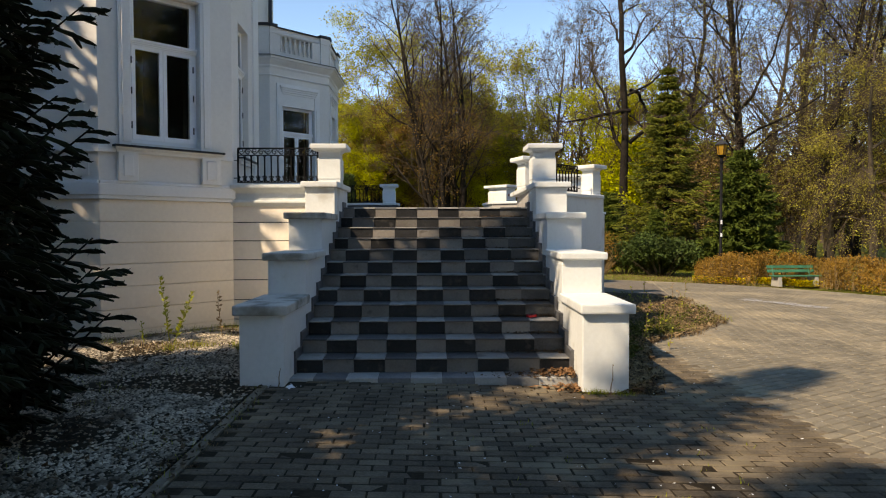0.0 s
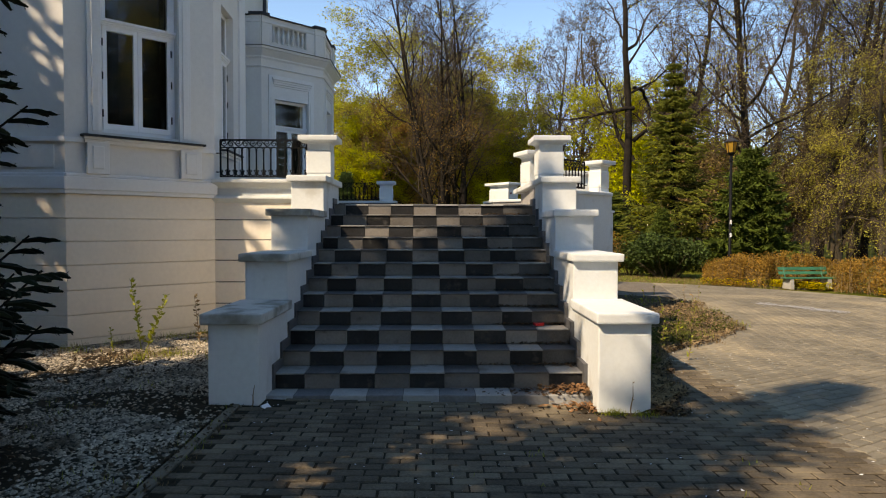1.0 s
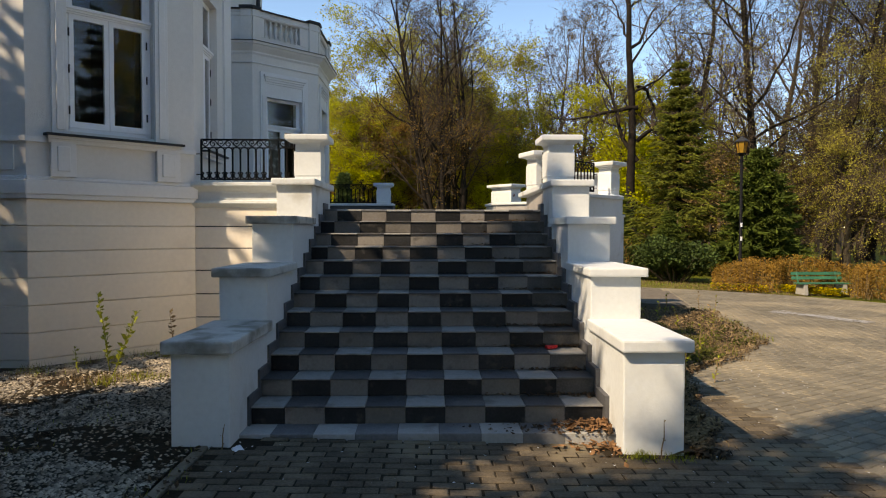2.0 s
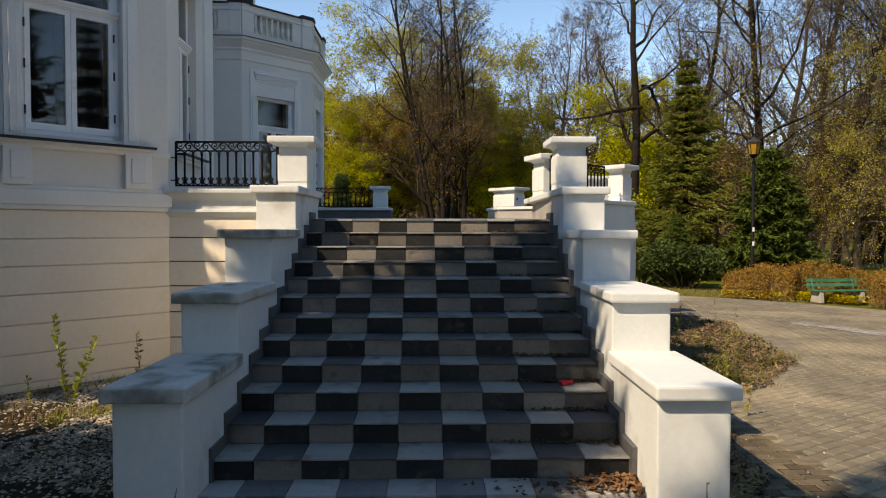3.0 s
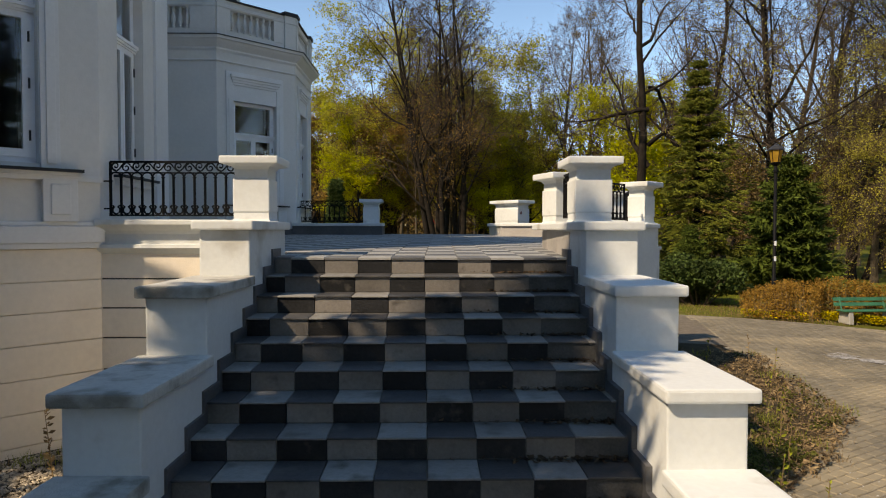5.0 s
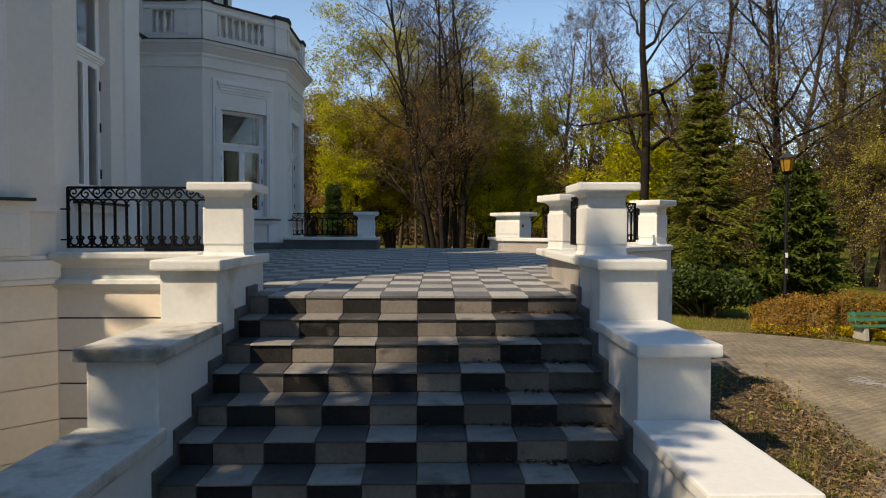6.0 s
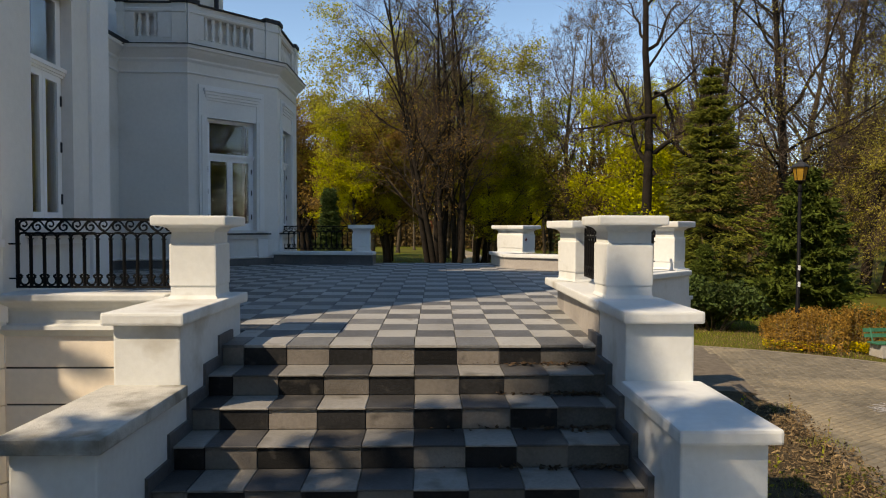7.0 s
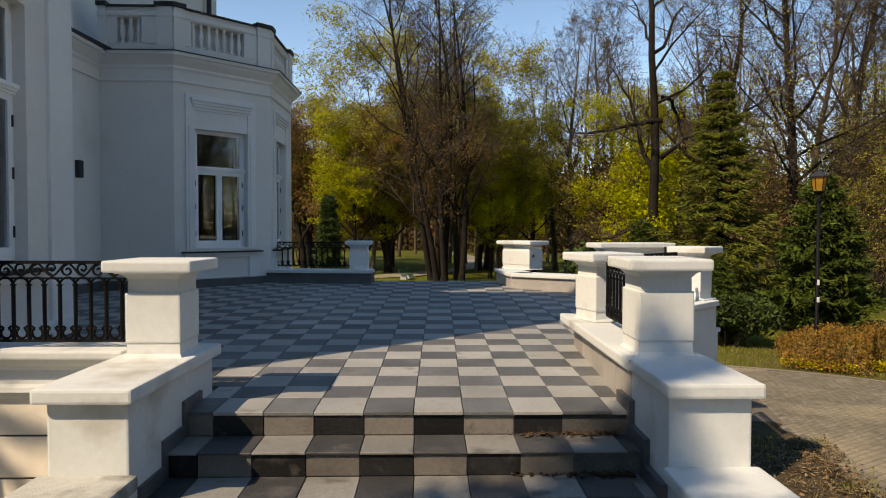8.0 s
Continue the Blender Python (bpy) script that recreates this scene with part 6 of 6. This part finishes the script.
tagged(part("dry_lawn_grass", dry_lawn, DRY), "dry straw blades in the lawn", "grass", kind="stuff")
tagged(part("lawn_grass", lawn, GRASS_BLADE), "sparse blades of spring grass on the lawn", "grass", kind="stuff")

ground_litter = Shape()
for _ in range(1500):
    x, y = r.uniform(-1.2, 4.5), r.uniform(-5.0, 3.0)
    u = Vector((r.uniform(-1, 1), r.uniform(-1, 1), r.uniform(-.2, .2))).normalized() * r.uniform(0.004, 0.014)
    w = u.cross(Vector((r.uniform(-.2, .2), r.uniform(-.2, .2), 1))).normalized() * u.length * r.uniform(0.4, 0.9)
    ground_litter.leaf(Vector((x, y, ground_z(x, y) + 0.009)), u, w)
bed_litter = Shape()
for _ in range(2600):
    x, y = r.uniform(-4.8, -1.38), r.uniform(-4.4, 1.9)
    if y > x + 5.7 or noise.noise((x * 1.3, y * 1.3, 12)) < -0.05:
        continue
    u = Vector((r.uniform(-1, 1), r.uniform(-1, 1), r.uniform(-.4, .4))).normalized() * r.uniform(0.010, 0.034)
    w = u.cross(Vector((r.uniform(-.4, .4), r.uniform(-.4, .4), 1))).normalized() * u.length * 0.6
    bed_litter.leaf(Vector((x, y, 0.028 + r.uniform(0, 0.012))), u, w)
for _ in range(420):
    x, y = -1.31 + r.gauss(0, 0.09), r.uniform(-5.5, -0.5)
    u = Vector((r.uniform(-1, 1), r.uniform(-1, 1), r.uniform(-.4, .4))).normalized() * r.uniform(0.008, 0.028)
    w = u.cross(Vector((r.uniform(-.4, .4), r.uniform(-.4, .4), 1))).normalized() * u.length * 0.6
    bed_litter.leaf(Vector((x, y, 0.03 + r.uniform(0, 0.008))), u, w)
tagged(part("bed_litter", bed_litter, DRY_LEAF), "dark dry leaves scattered over the gravel and its edging", "fallen leaves", kind="stuff")
tagged(part("petals", ground_litter, PAPER), "tiny pale petals scattered on the paving", "fallen petals", kind="stuff")

# ---- gravel ----
pebbles = Shape()
r = random.Random(131)


def pebble(shape, x, y, z, s, rr):
    i = len(shape.v)
    a = rr.uniform(0, 6.283)
    ca, sa = math.cos(a), math.sin(a)
    ax, ay, az = s * rr.uniform(0.8, 1.5), s * rr.uniform(0.6, 1.0), s * rr.uniform(0.4, 0.75)
    pts = [(ax, 0, 0), (0, ay, 0), (-ax, 0, 0), (0, -ay, 0), (rr.uniform(-.3, .3) * ax, rr.uniform(-.3, .3) * ay, az)]
    shape.v += [(x + px * ca - py * sa, y + px * sa + py * ca, z + pz) for px, py, pz in pts]
    shape.f += [(i, i + 1, i + 4), (i + 1, i + 2, i + 4), (i + 2, i + 3, i + 4), (i + 3, i, i + 4)]


for _ in range(60000):
    x, y = r.uniform(-5.0, -1.37), r.uniform(-4.6, 3.2)
    if y > x + 6.1 or (x > -1.55 and y > -0.5):
        continue
    if noise.noise((x * 1.1, y * 1.1, 9)) < -0.22 and r.random() < 0.8:
        continue
    pebble(pebbles, x, y, 0.011, r.uniform(0.009, 0.021) * (1.6 if r.random() < 0.08 else 1), r)
tagged(part("gravel", pebbles, PEBBLE), "loose grey gravel covering the bed by the house", "gravel", kind="stuff")

# ---- pavers ----
CLOSE_X, CLOSE_Y = (-1.22, 1.9), (-4.2, -2.2)
# single pavers carry the same colour, lowered for tree shade
paver_mesh = Shape().cbox(0, 0, -0.05, 0.191, 0.092, 0, 0.007).mesh("paver", material("shaded_single_paver", (0.122, 0.093, 0.064), 0.85, 0.3, 2.2, 55, 0.7, 70, rand=0.4, stain=(0.19, 0.15, 0.10), stain_scale=1.1, stain_at=0.54, spec=0.25))
road = bpy.data.objects["road"]
rest, near_rest = Shape(), Shape()
r = random.Random(141)
row = 0
y = -6.0
while y < 1.7:
    x = -1.255 + (0.1 if row % 2 else 0)
    while x < 3.0:
        if y > -0.27 and x < bed_edge(y) - 0.15:
            x += 0.2
            continue
        z = -0.03 - 0.026 * x + 0.010 + r.uniform(-0.004, 0.003)
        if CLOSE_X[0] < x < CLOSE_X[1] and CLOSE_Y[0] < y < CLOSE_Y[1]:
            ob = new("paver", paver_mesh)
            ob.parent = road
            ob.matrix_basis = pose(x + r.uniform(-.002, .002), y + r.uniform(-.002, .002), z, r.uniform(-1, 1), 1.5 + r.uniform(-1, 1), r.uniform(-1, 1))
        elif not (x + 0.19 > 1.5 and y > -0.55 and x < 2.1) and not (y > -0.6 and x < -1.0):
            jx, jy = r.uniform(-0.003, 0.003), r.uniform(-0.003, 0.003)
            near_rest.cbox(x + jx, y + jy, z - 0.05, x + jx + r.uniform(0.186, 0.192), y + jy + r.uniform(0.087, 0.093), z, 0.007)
        x += 0.2
    y += 0.1
    row += 1
turn = radians(32)
ca, sa = math.cos(turn), math.sin(turn)
for j in range(-60, 170):
    for i in range(-30, 100):
        u, v = i * 0.2 + (0.1 if j % 2 else 0), j * 0.1
        x, y = 3.0 + u * ca - v * sa, -2.0 + u * sa + v * ca
        if x < 3.02 or (y < 5 and x > 11) or y < -5.5 or (y >= 5 and (x - PLAZA[0]) ** 2 + (y - PLAZA[1]) ** 2 > 63) or (y > -0.5 and x < bed_edge(y) - 0.12):
            continue
        z = -0.03 - 0.026 * x + 0.010 + r.uniform(-0.003, 0.003)
        k = len(rest.v)
        rest.cbox(0, 0, -0.04, 0.191, 0.092, 0, 0.007)
        for q in range(k, len(rest.v)):
            a, b, c = rest.v[q]
            rest.v[q] = (x + a * ca - b * sa, y + a * sa + b * ca, z + c - 0.026 * (a * ca - b * sa))
bed = Shape().prism([(-1.25, -6.0), (3.0, -6.0), (3.0, -0.25), (-1.25, -0.25)], -0.05, 0.0).prism([(2.1, -0.25), (3.0, -0.25), (3.0, 1.75), (2.45, 1.2)], -0.05, 0.0)
bed.v = [(x, y, (-0.0245 if z == 0 else -0.06) - 0.026 * x) for x, y, z in bed.v]
part("joint_fill", bed, SOIL, road, "dark mossy joints")
o = part("near_paving", near_rest, NEAR_PAVER, road, "mossy concrete pavers darkened for tree shade")
o["kind"] = "stuff"
o = part("paving_field", rest, PAVER, road, "worn brown concrete pavers")
o["kind"] = "stuff"

# ---- tiles of stairs and terrace ----
stair_tiles()
far_light, far_dark = Shape(), Shape()
count = 0
for m in range(0, 28):
    y0 = NOSE + 0.025 + 0.3 * m
    if m == 0:
        y0 = NOSE
    y1 = NOSE + 0.025 + 0.3 * (m + 1)
    for k in range(-18, 14):
        shift = 0.0151 * (y0 - NOSE)
        x0, x1 = 0.3 * k + shift, 0.3 * (k + 1) + shift
        if m < 2:
            x0, x1 = max(x0, LEFT + SKEW * y0 + 0.002), min(x1, RIGHT + SKEW * y0 + 0.004)
            if x1 - x0 < 0.03:
                continue
        corners = [(x0 + .02, y0 + .02), (x1 - .02, y0 + .02), (x1 - .02, y1 - .02), (x0 + .02, y1 - .02)]
        good = sum(inside(TERRACE, *c) for c in corners)
        if good < (2 if m > 1 else 1):
            continue
        light = (k + m + 1 + 12) % 2 == 0
        mat = FLOOR_LIGHT if light else FLOOR_DARK
        z = floor_z(y0) + r.uniform(-0.0012, 0.0012)
        if count < 300 and -1.5 < x0 < 3.0:
            d = y1 - y0 - 0.004
            key = ("floor", round(x1 - x0, 3), round(d, 3), mat.name)
            if key not in tile_meshes:
                tile_meshes[key] = Shape().cbox(0, 0, -0.02, x1 - x0 - 0.005, d, 0, 0.003).mesh("tile", mat)
            ob = new("tile", tile_meshes[key])
            ob.parent = terrace
            ob.matrix_basis = pose(x0, y0, z, math.degrees(math.atan(SLOPE)))
            count += 1
        else:
            sh = far_light if light else far_dark
            q = len(sh.v)
            sh.cbox(x0, y0, -0.02, x1 - 0.005, y1 - 0.004, 0, 0.003)
            for t in range(q, len(sh.v)):
                a, b, c = sh.v[t]
                sh.v[t] = (a, b, c + floor_z(b))
for sh, mat, name in ((far_light, FLOOR_LIGHT, "pale_tiles"), (far_dark, FLOOR_DARK, "dark_tiles")):
    o = part(name, sh, mat, terrace)
    o["kind"] = "stuff"
